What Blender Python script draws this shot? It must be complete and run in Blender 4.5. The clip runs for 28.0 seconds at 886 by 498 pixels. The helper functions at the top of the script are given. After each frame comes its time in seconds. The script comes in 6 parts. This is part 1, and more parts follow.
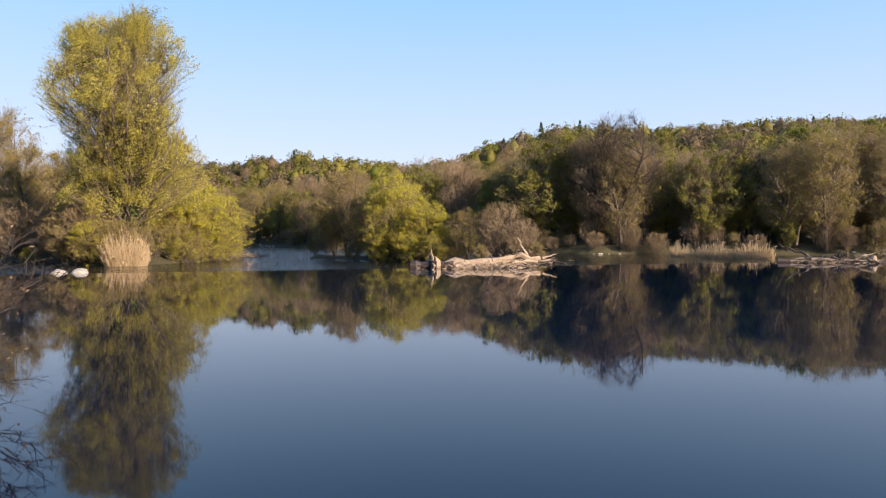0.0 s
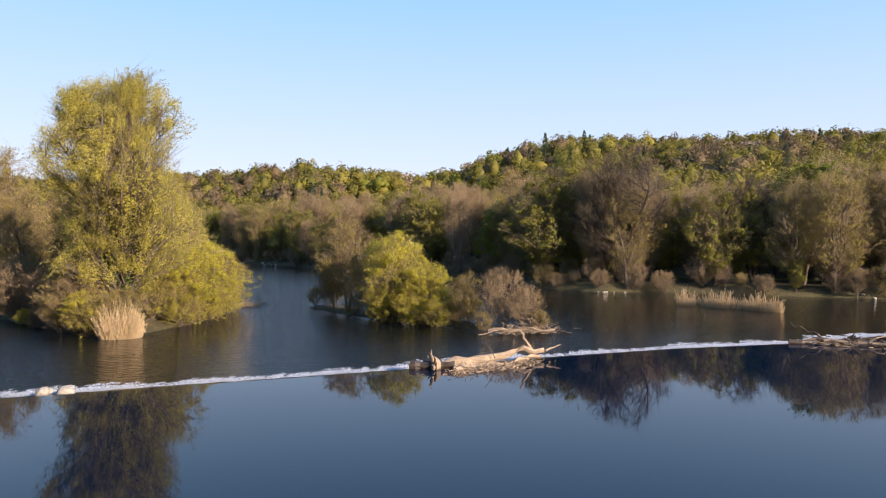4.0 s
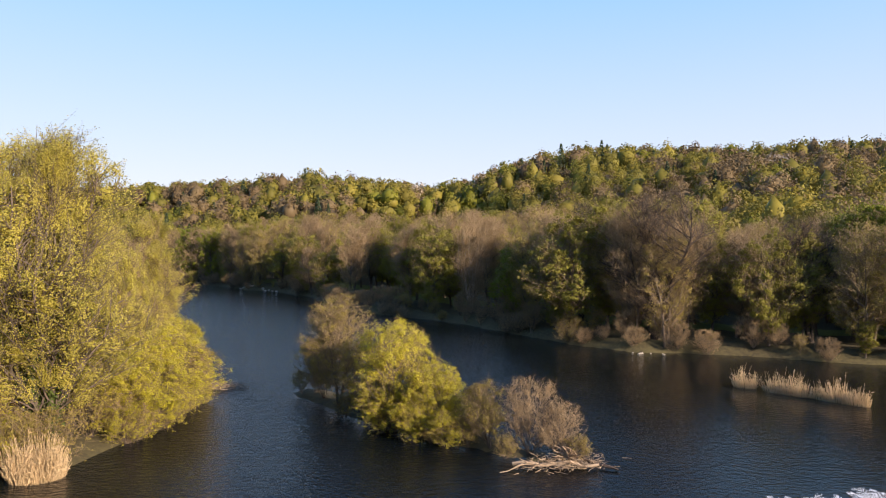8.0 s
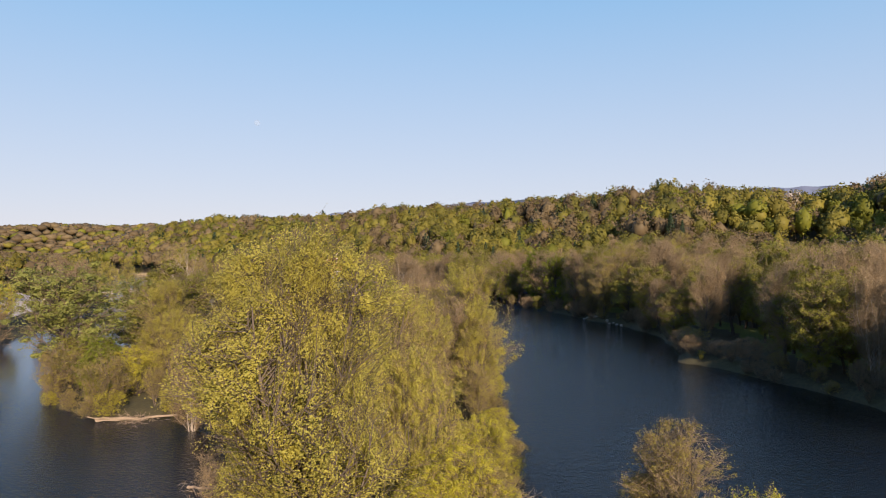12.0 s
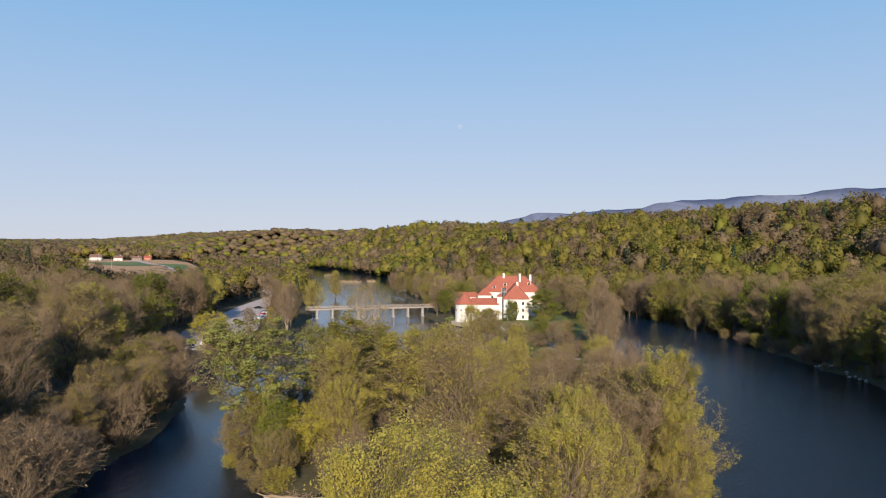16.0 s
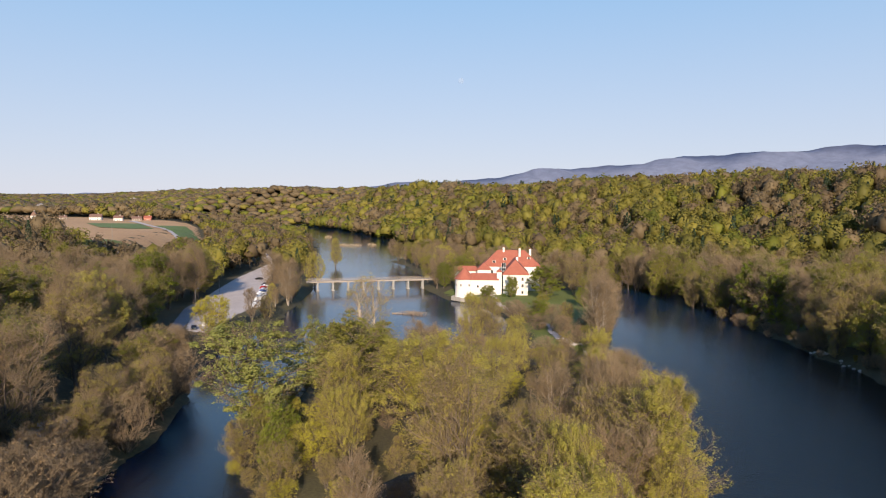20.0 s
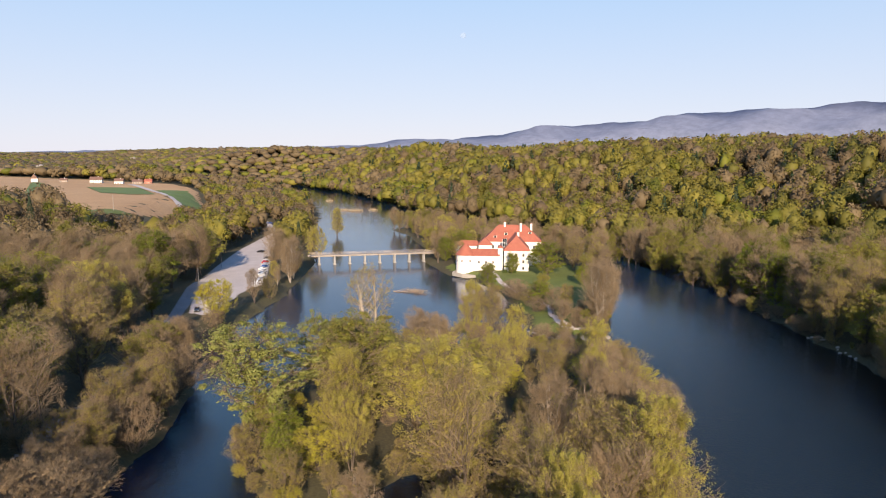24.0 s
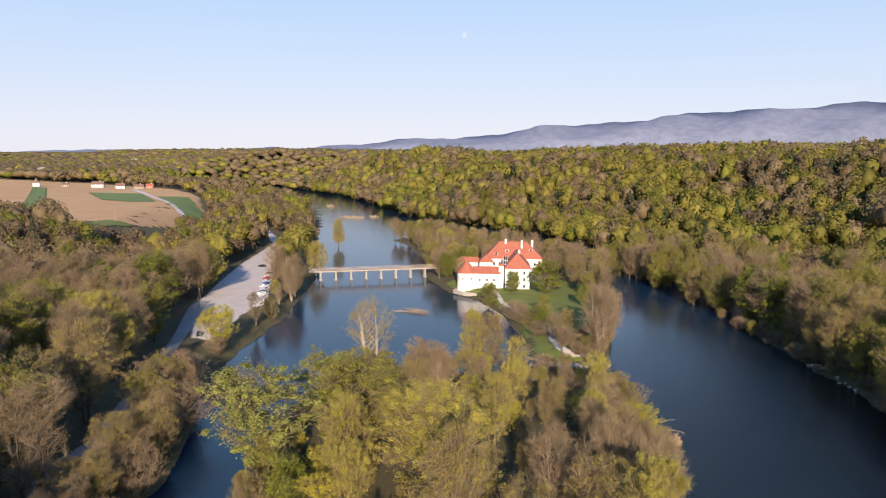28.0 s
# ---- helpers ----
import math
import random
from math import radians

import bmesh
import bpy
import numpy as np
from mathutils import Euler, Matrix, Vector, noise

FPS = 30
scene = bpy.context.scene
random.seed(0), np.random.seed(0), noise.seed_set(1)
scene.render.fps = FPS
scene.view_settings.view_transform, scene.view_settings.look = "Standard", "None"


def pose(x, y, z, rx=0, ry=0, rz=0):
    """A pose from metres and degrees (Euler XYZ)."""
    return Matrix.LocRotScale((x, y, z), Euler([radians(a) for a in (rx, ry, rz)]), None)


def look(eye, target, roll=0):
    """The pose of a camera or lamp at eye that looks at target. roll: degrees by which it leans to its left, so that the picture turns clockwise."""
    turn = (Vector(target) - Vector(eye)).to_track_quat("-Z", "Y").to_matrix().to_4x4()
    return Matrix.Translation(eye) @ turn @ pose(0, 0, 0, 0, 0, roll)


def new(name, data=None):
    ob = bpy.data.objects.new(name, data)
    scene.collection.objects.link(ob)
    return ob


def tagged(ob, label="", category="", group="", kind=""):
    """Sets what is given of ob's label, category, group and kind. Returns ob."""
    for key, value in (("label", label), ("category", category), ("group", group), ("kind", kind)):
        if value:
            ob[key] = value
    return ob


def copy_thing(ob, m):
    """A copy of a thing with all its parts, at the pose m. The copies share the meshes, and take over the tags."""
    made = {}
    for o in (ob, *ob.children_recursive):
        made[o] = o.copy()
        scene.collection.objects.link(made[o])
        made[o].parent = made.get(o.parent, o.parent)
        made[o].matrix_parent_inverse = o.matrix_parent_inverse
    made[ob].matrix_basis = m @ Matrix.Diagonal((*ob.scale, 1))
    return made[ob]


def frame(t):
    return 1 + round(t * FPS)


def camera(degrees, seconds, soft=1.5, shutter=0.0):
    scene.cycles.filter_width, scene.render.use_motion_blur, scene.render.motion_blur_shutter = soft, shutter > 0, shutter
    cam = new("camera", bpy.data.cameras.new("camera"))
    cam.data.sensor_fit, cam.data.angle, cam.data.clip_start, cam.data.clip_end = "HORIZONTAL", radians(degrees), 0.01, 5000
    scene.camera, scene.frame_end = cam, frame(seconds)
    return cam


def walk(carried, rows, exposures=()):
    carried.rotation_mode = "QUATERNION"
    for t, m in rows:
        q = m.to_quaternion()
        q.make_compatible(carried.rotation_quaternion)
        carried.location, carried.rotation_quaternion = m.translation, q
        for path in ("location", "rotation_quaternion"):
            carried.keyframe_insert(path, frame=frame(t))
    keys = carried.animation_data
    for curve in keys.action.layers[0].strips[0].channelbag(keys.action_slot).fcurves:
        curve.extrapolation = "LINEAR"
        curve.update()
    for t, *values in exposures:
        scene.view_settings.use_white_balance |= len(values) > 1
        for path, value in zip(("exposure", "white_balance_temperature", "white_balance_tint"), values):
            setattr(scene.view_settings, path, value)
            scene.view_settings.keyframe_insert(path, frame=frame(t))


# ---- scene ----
cam = camera(64.77, 28.0, soft=1.1)
TILT, LEAN = -0.594, -0.133
EXPOSURES = [(0.0, 0.79, 7050, 21), (7.0, 0.87, 7350, 22), (9.5, 0.70, 7500, 21), (13.0, 0.37, 7050, 20), (17.0, 0.24, 6650, 16), (20.0, 0.40, 6900, 18), (24.0, 0.61, 7150, 20), (28.0, 0.63, 7150, 20)]
ROWS = [
    (0.0, 0.29, 0.47, 2.84, -0.05, -0.18, 0.13),
    (0.5, 0.31, 0.46, 3.42, -0.01, -0.17, 0.14),
    (1.0, 0.33, 0.43, 4.15, 0.01, -0.17, 0.13),
    (1.5, 0.36, 0.44, 5.00, 0.03, -0.17, 0.12),
    (2.0, 0.38, 0.44, 5.90, 0.06, -0.16, 0.11),
    (2.5, 0.39, 0.46, 6.97, 0.08, -0.18, 0.10),
    (3.0, 0.42, 0.70, 8.14, 0.11, -0.19, 0.07),
    (3.5, 0.49, 1.34, 9.30, 0.18, -0.21, 0.07),
    (5.5, 0.64, 7.46, 13.92, 0.53, -0.26, -0.00),
    (6.0, 0.62, 9.63, 15.08, 0.59, -0.29, 0.01),
    (6.5, 0.60, 12.01, 16.15, 0.64, -0.25, 0.01),
    (7.0, 0.56, 14.49, 17.23, 0.69, -0.23, 0.03),
    (7.5, 0.55, 17.09, 18.33, 0.75, -0.19, 0.03),
    (8.0, 0.48, 19.75, 19.46, 1.22, -0.15, 0.02),
    (8.5, 0.42, 22.52, 20.59, 2.17, -0.10, 0.01),
    (9.0, 0.35, 25.27, 21.76, 3.96, -0.04, 0.01),
    (9.5, 0.15, 27.95, 22.69, 7.42, 0.03, 0.03),
    (10.0, 0.03, 30.59, 23.64, 12.31, 0.10, 0.06),
    (10.5, -0.26, 33.24, 24.63, 16.92, 0.15, 0.04),
    (11.0, -0.65, 35.95, 25.60, 21.23, 0.18, 0.05),
    (11.5, -1.06, 38.62, 26.58, 25.50, 0.24, 0.05),
    (12.0, -1.64, 41.25, 27.60, 29.74, 0.28, 0.04),
    (12.5, -2.44, 43.76, 28.92, 33.99, 0.26, 0.04),
    (13.0, -3.38, 46.16, 30.30, 38.24, 0.22, -0.00),
    (13.5, -4.49, 48.56, 31.66, 42.48, 0.19, -0.06),
    (15.5, -7.80, 55.12, 37.53, 46.11, 0.13, -0.19),
    (16.0, -7.78, 55.16, 38.92, 46.10, 0.14, -0.21),
    (16.5, -7.75, 55.10, 40.32, 46.11, 0.13, -0.26),
    (17.0, -7.68, 55.04, 41.69, 46.10, 0.14, -0.28),
    (17.5, -7.68, 55.03, 42.99, 46.11, -0.23, -0.33),
    (18.0, -7.67, 55.02, 44.33, 46.10, -0.90, -0.38),
    (18.5, -7.71, 55.03, 45.62, 46.09, -1.58, -0.40),
    (19.0, -7.74, 55.06, 46.87, 46.10, -2.28, -0.42),
    (19.5, -7.79, 55.09, 48.09, 46.11, -2.96, -0.44),
    (20.0, -7.81, 55.13, 49.30, 46.11, -3.66, -0.46),
    (20.5, -7.83, 55.19, 50.46, 46.13, -4.33, -0.46),
    (21.0, -7.87, 55.23, 51.63, 46.15, -5.02, -0.47),
    (21.5, -7.91, 55.33, 52.79, 46.16, -5.71, -0.46),
    (23.5, -7.97, 55.51, 57.53, 46.22, -7.24, -0.48),
    (24.0, -8.01, 55.57, 58.67, 46.24, -7.24, -0.48),
    (24.5, -8.07, 55.60, 59.86, 46.26, -7.25, -0.48),
    (25.0, -8.10, 55.63, 61.07, 46.28, -7.28, -0.49),
    (25.5, -8.17, 55.69, 62.26, 46.28, -7.29, -0.50),
    (26.0, -8.20, 55.74, 63.47, 46.30, -7.31, -0.51),
    (26.5, -8.24, 55.80, 64.67, 46.31, -7.33, -0.51),
    (27.0, -8.30, 55.84, 65.84, 46.31, -7.35, -0.53),
    (27.5, -8.35, 55.89, 67.04, 46.33, -7.38, -0.56),
    (28.0, -8.42, 55.93, 68.24, 46.34, -7.41, -0.56),
]
walk(cam, [(t, Matrix.Translation((x, y, z)) @ pose(0, 0, 0, TILT, LEAN, 0) @ pose(0, 0, 0, 90 + pitch, roll, yaw)) for t, x, y, z, yaw, pitch, roll in ROWS], EXPOSURES)

# ---- sky and sun ----
SUN_FROM, SUN_HIGH = (0.743, -0.669), 19.5
world = bpy.data.worlds.new("world")
scene.world = world
world.use_nodes = True
wn = world.node_tree
sky = wn.nodes.new("ShaderNodeTexSky")
sky.sky_type, sky.sun_disc = "NISHITA", False
sky.sun_elevation = radians(SUN_HIGH)
sky.sun_rotation = math.atan2(SUN_FROM[0], SUN_FROM[1])
sky.air_density, sky.dust_density, sky.ozone_density, sky.altitude = 1.0, 0.25, 2.4, 200
# pale haze low over the horizon
co = wn.nodes.new("ShaderNodeTexCoord")
sep = wn.nodes.new("ShaderNodeSeparateXYZ")
wn.links.new(co.outputs["Generated"], sep.inputs[0])
fade = wn.nodes.new("ShaderNodeMapRange")
fade.interpolation_type = "SMOOTHSTEP"
for i, value in ((1, -0.05), (2, 0.8), (3, 0.92), (4, 0.75)):
    fade.inputs[i].default_value = value
wn.links.new(sep.outputs["Z"], fade.inputs[0])
blend = wn.nodes.new("ShaderNodeMix")
blend.data_type = "RGBA"
wn.links.new(fade.outputs[0], blend.inputs[0])
wn.links.new(sky.outputs[0], blend.inputs[6])
tint = wn.nodes.new("ShaderNodeValToRGB")
tint.color_ramp.elements.new(0.4)
tint.color_ramp.elements.new(0.5)
for e, (p, c) in zip(tint.color_ramp.elements, ((0.0, (0.70, 0.80, 0.95)), (0.32, (0.29, 0.62, 1.0)), (0.52, (0.14, 0.40, 0.88)), (0.80, (0.07, 0.22, 0.60)))):
    e.position, e.color = p, (*c, 1)
wn.links.new(sep.outputs["Z"], tint.inputs[0])
gain = wn.nodes.new("ShaderNodeVectorMath")
gain.operation = "SCALE"
gain.inputs["Scale"].default_value = 5.8
wn.links.new(tint.outputs[0], gain.inputs[0])
wn.links.new(gain.outputs[0], blend.inputs[7])
wn.links.new(blend.outputs[2], wn.nodes["Background"].inputs[0])
wn.nodes["Background"].inputs[1].default_value = 0.115
sun_dir = Vector((*[c * math.cos(radians(SUN_HIGH)) for c in SUN_FROM], math.sin(radians(SUN_HIGH))))
sun = new("sun", bpy.data.lights.new("sun", "SUN"))
sun.data.energy, sun.data.angle, sun.data.color = 5.0, radians(0.5), (1.0, 0.89, 0.72)
sun.matrix_world = look((0, 0, 300), Vector((0, 0, 300)) - sun_dir)

# ---- materials ----
def shader(name, rough=0.8, metal=0.0, ior=None):
    m = bpy.data.materials.new(name)
    m.use_nodes = True
    b = m.node_tree.nodes["Principled BSDF"]
    b.inputs["Roughness"].default_value, b.inputs["Metallic"].default_value = rough, metal
    if ior:
        b.inputs["IOR"].default_value = ior
    return m, m.node_tree, b


def noise_node(nt, scale, detail=4.0, stretch=None, rough=0.6):
    co = nt.nodes.new("ShaderNodeNewGeometry").outputs["Position"]
    if stretch:
        mp = nt.nodes.new("ShaderNodeMapping")
        mp.inputs["Scale"].default_value = stretch[:3]
        if len(stretch) > 3:
            mp.inputs["Rotation"].default_value = (0, 0, radians(stretch[3]))
        nt.links.new(co, mp.inputs[0])
        co = mp.outputs[0]
    n = nt.nodes.new("ShaderNodeTexNoise")
    n.inputs["Scale"].default_value, n.inputs["Detail"].default_value, n.inputs["Roughness"].default_value = scale, detail, rough
    nt.links.new(co, n.inputs["Vector"])
    return n.outputs["Fac"]


def ramp(nt, fac, stops):
    r = nt.nodes.new("ShaderNodeValToRGB")
    while len(r.color_ramp.elements) < len(stops):
        r.color_ramp.elements.new(0.5)
    for e, (p, c) in zip(r.color_ramp.elements, stops):
        e.position, e.color = p, (*c, 1)
    nt.links.new(fac, r.inputs[0])
    return r.outputs[0]


def mix(nt, fac, a, b, mode="MIX"):
    n = nt.nodes.new("ShaderNodeMix")
    n.data_type, n.blend_type = "RGBA", mode
    if isinstance(fac, float):
        n.inputs[0].default_value = fac
    else:
        nt.links.new(fac, n.inputs[0])
    for i, v in ((6, a), (7, b)):
        if isinstance(v, tuple):
            n.inputs[i].default_value = (*v, 1)
        else:
            nt.links.new(v, n.inputs[i])
    return n.outputs[2]


def bump(nt, b, fac, strength, distance):
    n = nt.nodes.new("ShaderNodeBump")
    n.inputs["Strength"].default_value, n.inputs["Distance"].default_value = strength, distance
    nt.links.new(fac, n.inputs["Height"])
    nt.links.new(n.outputs[0], b.inputs["Normal"])


def surface(name, lo, hi, scale=1.0, fine=12.0, rough=0.85, relief=0.3, depth=0.03, metal=0.0, stretch=None):
    """Two colours mixed at two scales, with relief."""
    m, nt, b = shader(name, rough, metal)
    c1 = ramp(nt, noise_node(nt, scale, 5.0, stretch), [(0.34, lo), (0.66, hi)])
    f = noise_node(nt, fine, 4.0, stretch)
    c2 = mix(nt, 0.55, c1, ramp(nt, f, [(0.3, tuple(v * 0.72 for v in lo)), (0.7, tuple(min(1, v * 1.15) for v in hi))]))
    nt.links.new(c2, b.inputs["Base Color"])
    bump(nt, b, f, relief, depth)
    return m


def foliage(name, tones, through_light=0.35, patch=0.12, by_tree=False):
    """Leaves: every leaf takes a tone of its own, every tree leans to one end of the range."""
    m, nt, b = shader(name, 0.62)
    geo = nt.nodes.new("ShaderNodeNewGeometry")
    info = nt.nodes.new("ShaderNodeObjectInfo")
    add = nt.nodes.new("ShaderNodeMath")
    add.operation = "MULTIPLY_ADD"
    nt.links.new(geo.outputs["Random Per Island"], add.inputs[0])
    add.inputs[1].default_value = 0.12 if by_tree else 0.2
    half = nt.nodes.new("ShaderNodeMath")
    half.operation = "MULTIPLY_ADD"
    tone = nt.nodes.new("ShaderNodeAttribute")
    tone.attribute_name = "tone"
    nt.links.new(tone.outputs["Fac"] if by_tree else info.outputs["Random"], half.inputs[0])
    half.inputs[1].default_value = 0.62 if by_tree else 0.3
    bits = nt.nodes.new("ShaderNodeMath")
    bits.operation = "MULTIPLY"
    nt.links.new(noise_node(nt, patch if by_tree else 0.55, 3.0), bits.inputs[0])
    bits.inputs[1].default_value = 0.1 if by_tree else 0.6
    nt.links.new(bits.outputs[0], half.inputs[2])
    nt.links.new(half.outputs[0], add.inputs[2])
    n = len(tones)
    col = ramp(nt, add.outputs[0], [(0.12 + 0.86 * i / (n - 1), t) for i, t in enumerate(tones)])
    nt.links.new(col, b.inputs["Base Color"])
    b.inputs["Specular IOR Level"].default_value = 0.25
    tr = nt.nodes.new("ShaderNodeBsdfTranslucent")
    nt.links.new(col, tr.inputs[0])
    ms = nt.nodes.new("ShaderNodeMixShader")
    ms.inputs[0].default_value = through_light
    nt.links.new(b.outputs[0], ms.inputs[1])
    nt.links.new(tr.outputs[0], ms.inputs[2])
    nt.links.new(ms.outputs[0], nt.nodes["Material Output"].inputs[0])
    return m


def water_material(name, deep, shoal, waves, gloss=0.5, still=False):
    m, nt, b = shader(name, 0.03, 0.0, 1.333)
    b.inputs["Specular IOR Level"].default_value = gloss
    base = ramp(nt, noise_node(nt, 0.05, 4.0), [(0.35, deep), (0.7, shoal)])
    last, calm, rough = None, None, None
    if still:
        # slack water upstream: the waves die away towards the west
        sx = nt.nodes.new("ShaderNodeSeparateXYZ")
        nt.links.new(nt.nodes.new("ShaderNodeNewGeometry").outputs["Position"], sx.inputs[0])
        calm = nt.nodes.new("ShaderNodeMapRange")
        calm.interpolation_type = "SMOOTHSTEP"
        for i, value in ((1, -170.0), (2, -60.0), (3, 0.14), (4, 1.0)):
            calm.inputs[i].default_value = value
        nt.links.new(sx.outputs["X"], calm.inputs[0])
        # slower water under the steep bank, east of the riffle
        slow = nt.nodes.new("ShaderNodeMapRange")
        slow.interpolation_type = "SMOOTHSTEP"
        for i, value in ((1, -5.0), (2, 32.0), (3, 1.0), (4, 0.35)):
            slow.inputs[i].default_value = value
        nt.links.new(sx.outputs["X"], slow.inputs[0])
        rough = nt.nodes.new("ShaderNodeMath")
        rough.operation = "MULTIPLY"
        nt.links.new(calm.outputs[0], rough.inputs[0])
        nt.links.new(slow.outputs[0], rough.inputs[1])
        # bluer base colour upstream, standing in for reflected sky
        base = mix(nt, calm.outputs[0], (0.007, 0.030, 0.065), base)
    nt.links.new(base, b.inputs["Base Color"])
    for scale, strength, dist, stretch in waves:
        n = nt.nodes.new("ShaderNodeBump")
        n.inputs["Strength"].default_value, n.inputs["Distance"].default_value = strength, dist
        if still:
            k = nt.nodes.new("ShaderNodeMath")
            k.operation = "MULTIPLY"
            nt.links.new(rough.outputs[0], k.inputs[0])
            k.inputs[1].default_value = strength
            nt.links.new(k.outputs[0], n.inputs["Strength"])
        nt.links.new(noise_node(nt, scale, 3.0, stretch), n.inputs["Height"])
        if last:
            nt.links.new(last, n.inputs["Normal"])
        last = n.outputs[0]
    nt.links.new(last, b.inputs["Normal"])
    return m


M_RIVER = water_material("river_water", (0.0020, 0.0045, 0.007), (0.006, 0.009, 0.010),
                         [(0.22, 0.25, 0.3, (1, 1.6, 1, 40)), (1.1, 0.75, 0.26, (1, 1.8, 1, 40)), (4.0, 0.62, 0.055, None)], 0.5, True)
M_POOL = water_material("pool_water", (0.0009, 0.007, 0.022), (0.0015, 0.010, 0.029), [(0.35, 0.05, 0.010, None), (3.0, 0.02, 0.002, None)], 0.38)
M_SPILL = water_material("spill_water", (0.003, 0.006, 0.009), (0.010, 0.016, 0.020), [(1.5, 0.8, 0.12, None), (6.0, 0.5, 0.03, None)])
M_FOAM = surface("foam", (0.62, 0.68, 0.72), (0.9, 0.92, 0.93), 2.0, 14.0, 0.7, 0.15, 0.03)
M_BARK = surface("bark", (0.085, 0.064, 0.048), (0.17, 0.13, 0.10), 0.8, 9.0, 0.9, 0.6, 0.04, stretch=(1, 1, 0.3))
# dark bark: oak limbs as a silhouette, and shade on the pool shrub
M_BARK_SHADED = surface("shaded_bark", (0.035, 0.026, 0.020), (0.075, 0.056, 0.043), 0.8, 9.0, 0.9, 0.6, 0.04, stretch=(1, 1, 0.3))
M_BARK_PALE = surface("pale_bark", (0.26, 0.21, 0.16), (0.46, 0.39, 0.31), 0.7, 8.0, 0.85, 0.4, 0.03, stretch=(1, 1, 0.3))
M_TWIG = surface("twig_bark", (0.20, 0.143, 0.083), (0.32, 0.235, 0.137), 0.5, 6.0, 0.85, 0.2, 0.01)
M_DEADWOOD = surface("driftwood", (0.20, 0.14, 0.09), (0.43, 0.33, 0.23), 1.2, 10.0, 0.85, 0.5, 0.03)
M_WETWOOD = surface("wet_wood", (0.03, 0.022, 0.018), (0.09, 0.065, 0.05), 1.2, 10.0, 0.55, 0.5, 0.03)
M_REED = foliage("dry_reed", [(0.50, 0.36, 0.20), (0.68, 0.52, 0.32), (0.82, 0.68, 0.45)], 0.25)
M_WILLOW = foliage("willow_leaf", [(0.34, 0.305, 0.065), (0.52, 0.46, 0.10), (0.67, 0.59, 0.145)], 0.5)
M_BUSH = foliage("bush_leaf", [(0.33, 0.32, 0.04), (0.53, 0.485, 0.06), (0.70, 0.62, 0.095)], 0.48)
M_OLIVE = foliage("olive_leaf", [(0.13, 0.132, 0.026), (0.24, 0.228, 0.044), (0.37, 0.34, 0.062)], 0.32)
M_GREEN = foliage("spring_leaf", [(0.09, 0.115, 0.016), (0.18, 0.21, 0.026), (0.31, 0.33, 0.04)], 0.35)
M_POPLAR = foliage("grey_green_leaf", [(0.15, 0.165, 0.045), (0.25, 0.265, 0.07), (0.36, 0.37, 0.10)], 0.35)
M_BUD = foliage("bud_twigs", [(0.18, 0.118, 0.066), (0.30, 0.205, 0.108), (0.40, 0.285, 0.15)], 0.2)
M_BUDGREEN = foliage("opening_buds", [(0.20, 0.155, 0.045), (0.31, 0.255, 0.065), (0.42, 0.36, 0.08)], 0.3)
M_CONIFER = foliage("needles", [(0.012, 0.022, 0.012), (0.024, 0.042, 0.018), (0.04, 0.062, 0.024)], 0.1)
M_BLOSSOM = foliage("blossom", [(0.36, 0.31, 0.26), (0.47, 0.41, 0.35), (0.58, 0.52, 0.46)], 0.35)
M_IVY = foliage("ivy_leaf", [(0.03, 0.05, 0.012), (0.07, 0.10, 0.02), (0.13, 0.16, 0.03)], 0.2)
M_W_OLIVE = foliage("olive_woods", [(0.129, 0.119, 0.024), (0.202, 0.181, 0.034), (0.275, 0.241, 0.043)], 0.3, 0.12, True)
M_W_BROWN = foliage("leafless_woods", [(0.14, 0.10, 0.054), (0.20, 0.147, 0.077), (0.27, 0.20, 0.105)], 0.3, 0.12, True)
M_W_GREEN = foliage("green_woods", [(0.118, 0.126, 0.018), (0.185, 0.189, 0.025), (0.260, 0.256, 0.034)], 0.3, 0.12, True)
M_W_YELLOW = foliage("yellowish_woods", [(0.176, 0.151, 0.030), (0.252, 0.214, 0.040), (0.328, 0.281, 0.049)], 0.3, 0.12, True)
M_GRASS = surface("grass", (0.085, 0.115, 0.018), (0.17, 0.20, 0.034), 0.12, 3.0, 0.9, 0.5, 0.06)
M_LITTER = surface("leaf_litter", (0.05, 0.038, 0.022), (0.10, 0.088, 0.034), 0.06, 1.6, 0.95, 0.7, 0.15)
M_EARTH = surface("ploughed_earth", (0.42, 0.235, 0.105), (0.56, 0.34, 0.16), 0.02, 0.6, 0.95, 0.4, 0.1)
M_CROP = surface("young_crop", (0.09, 0.15, 0.03), (0.15, 0.21, 0.05), 0.03, 0.8, 0.9, 0.4, 0.1)
M_GRAVEL = surface("pale_gravel", (0.46, 0.40, 0.36), (0.62, 0.55, 0.50), 0.15, 5.0, 0.95, 0.4, 0.03)
M_ASPHALT = surface("grey_asphalt", (0.20, 0.19, 0.185), (0.30, 0.285, 0.275), 0.2, 8.0, 0.9, 0.3, 0.01)
M_STONE = surface("river_stone", (0.28, 0.25, 0.21), (0.46, 0.42, 0.36), 0.9, 6.0, 0.9, 0.6, 0.05)
M_CONCRETE = surface("concrete", (0.24, 0.23, 0.21), (0.38, 0.36, 0.33), 0.5, 6.0, 0.9, 0.3, 0.02)
M_PLASTER = surface("white_plaster", (0.68, 0.64, 0.57), (0.82, 0.79, 0.73), 0.3, 4.0, 0.9, 0.15, 0.01)
M_TILE = surface("red_roof_tile", (0.31, 0.088, 0.055), (0.42, 0.138, 0.085), 0.4, 5.0, 0.8, 0.5, 0.03)
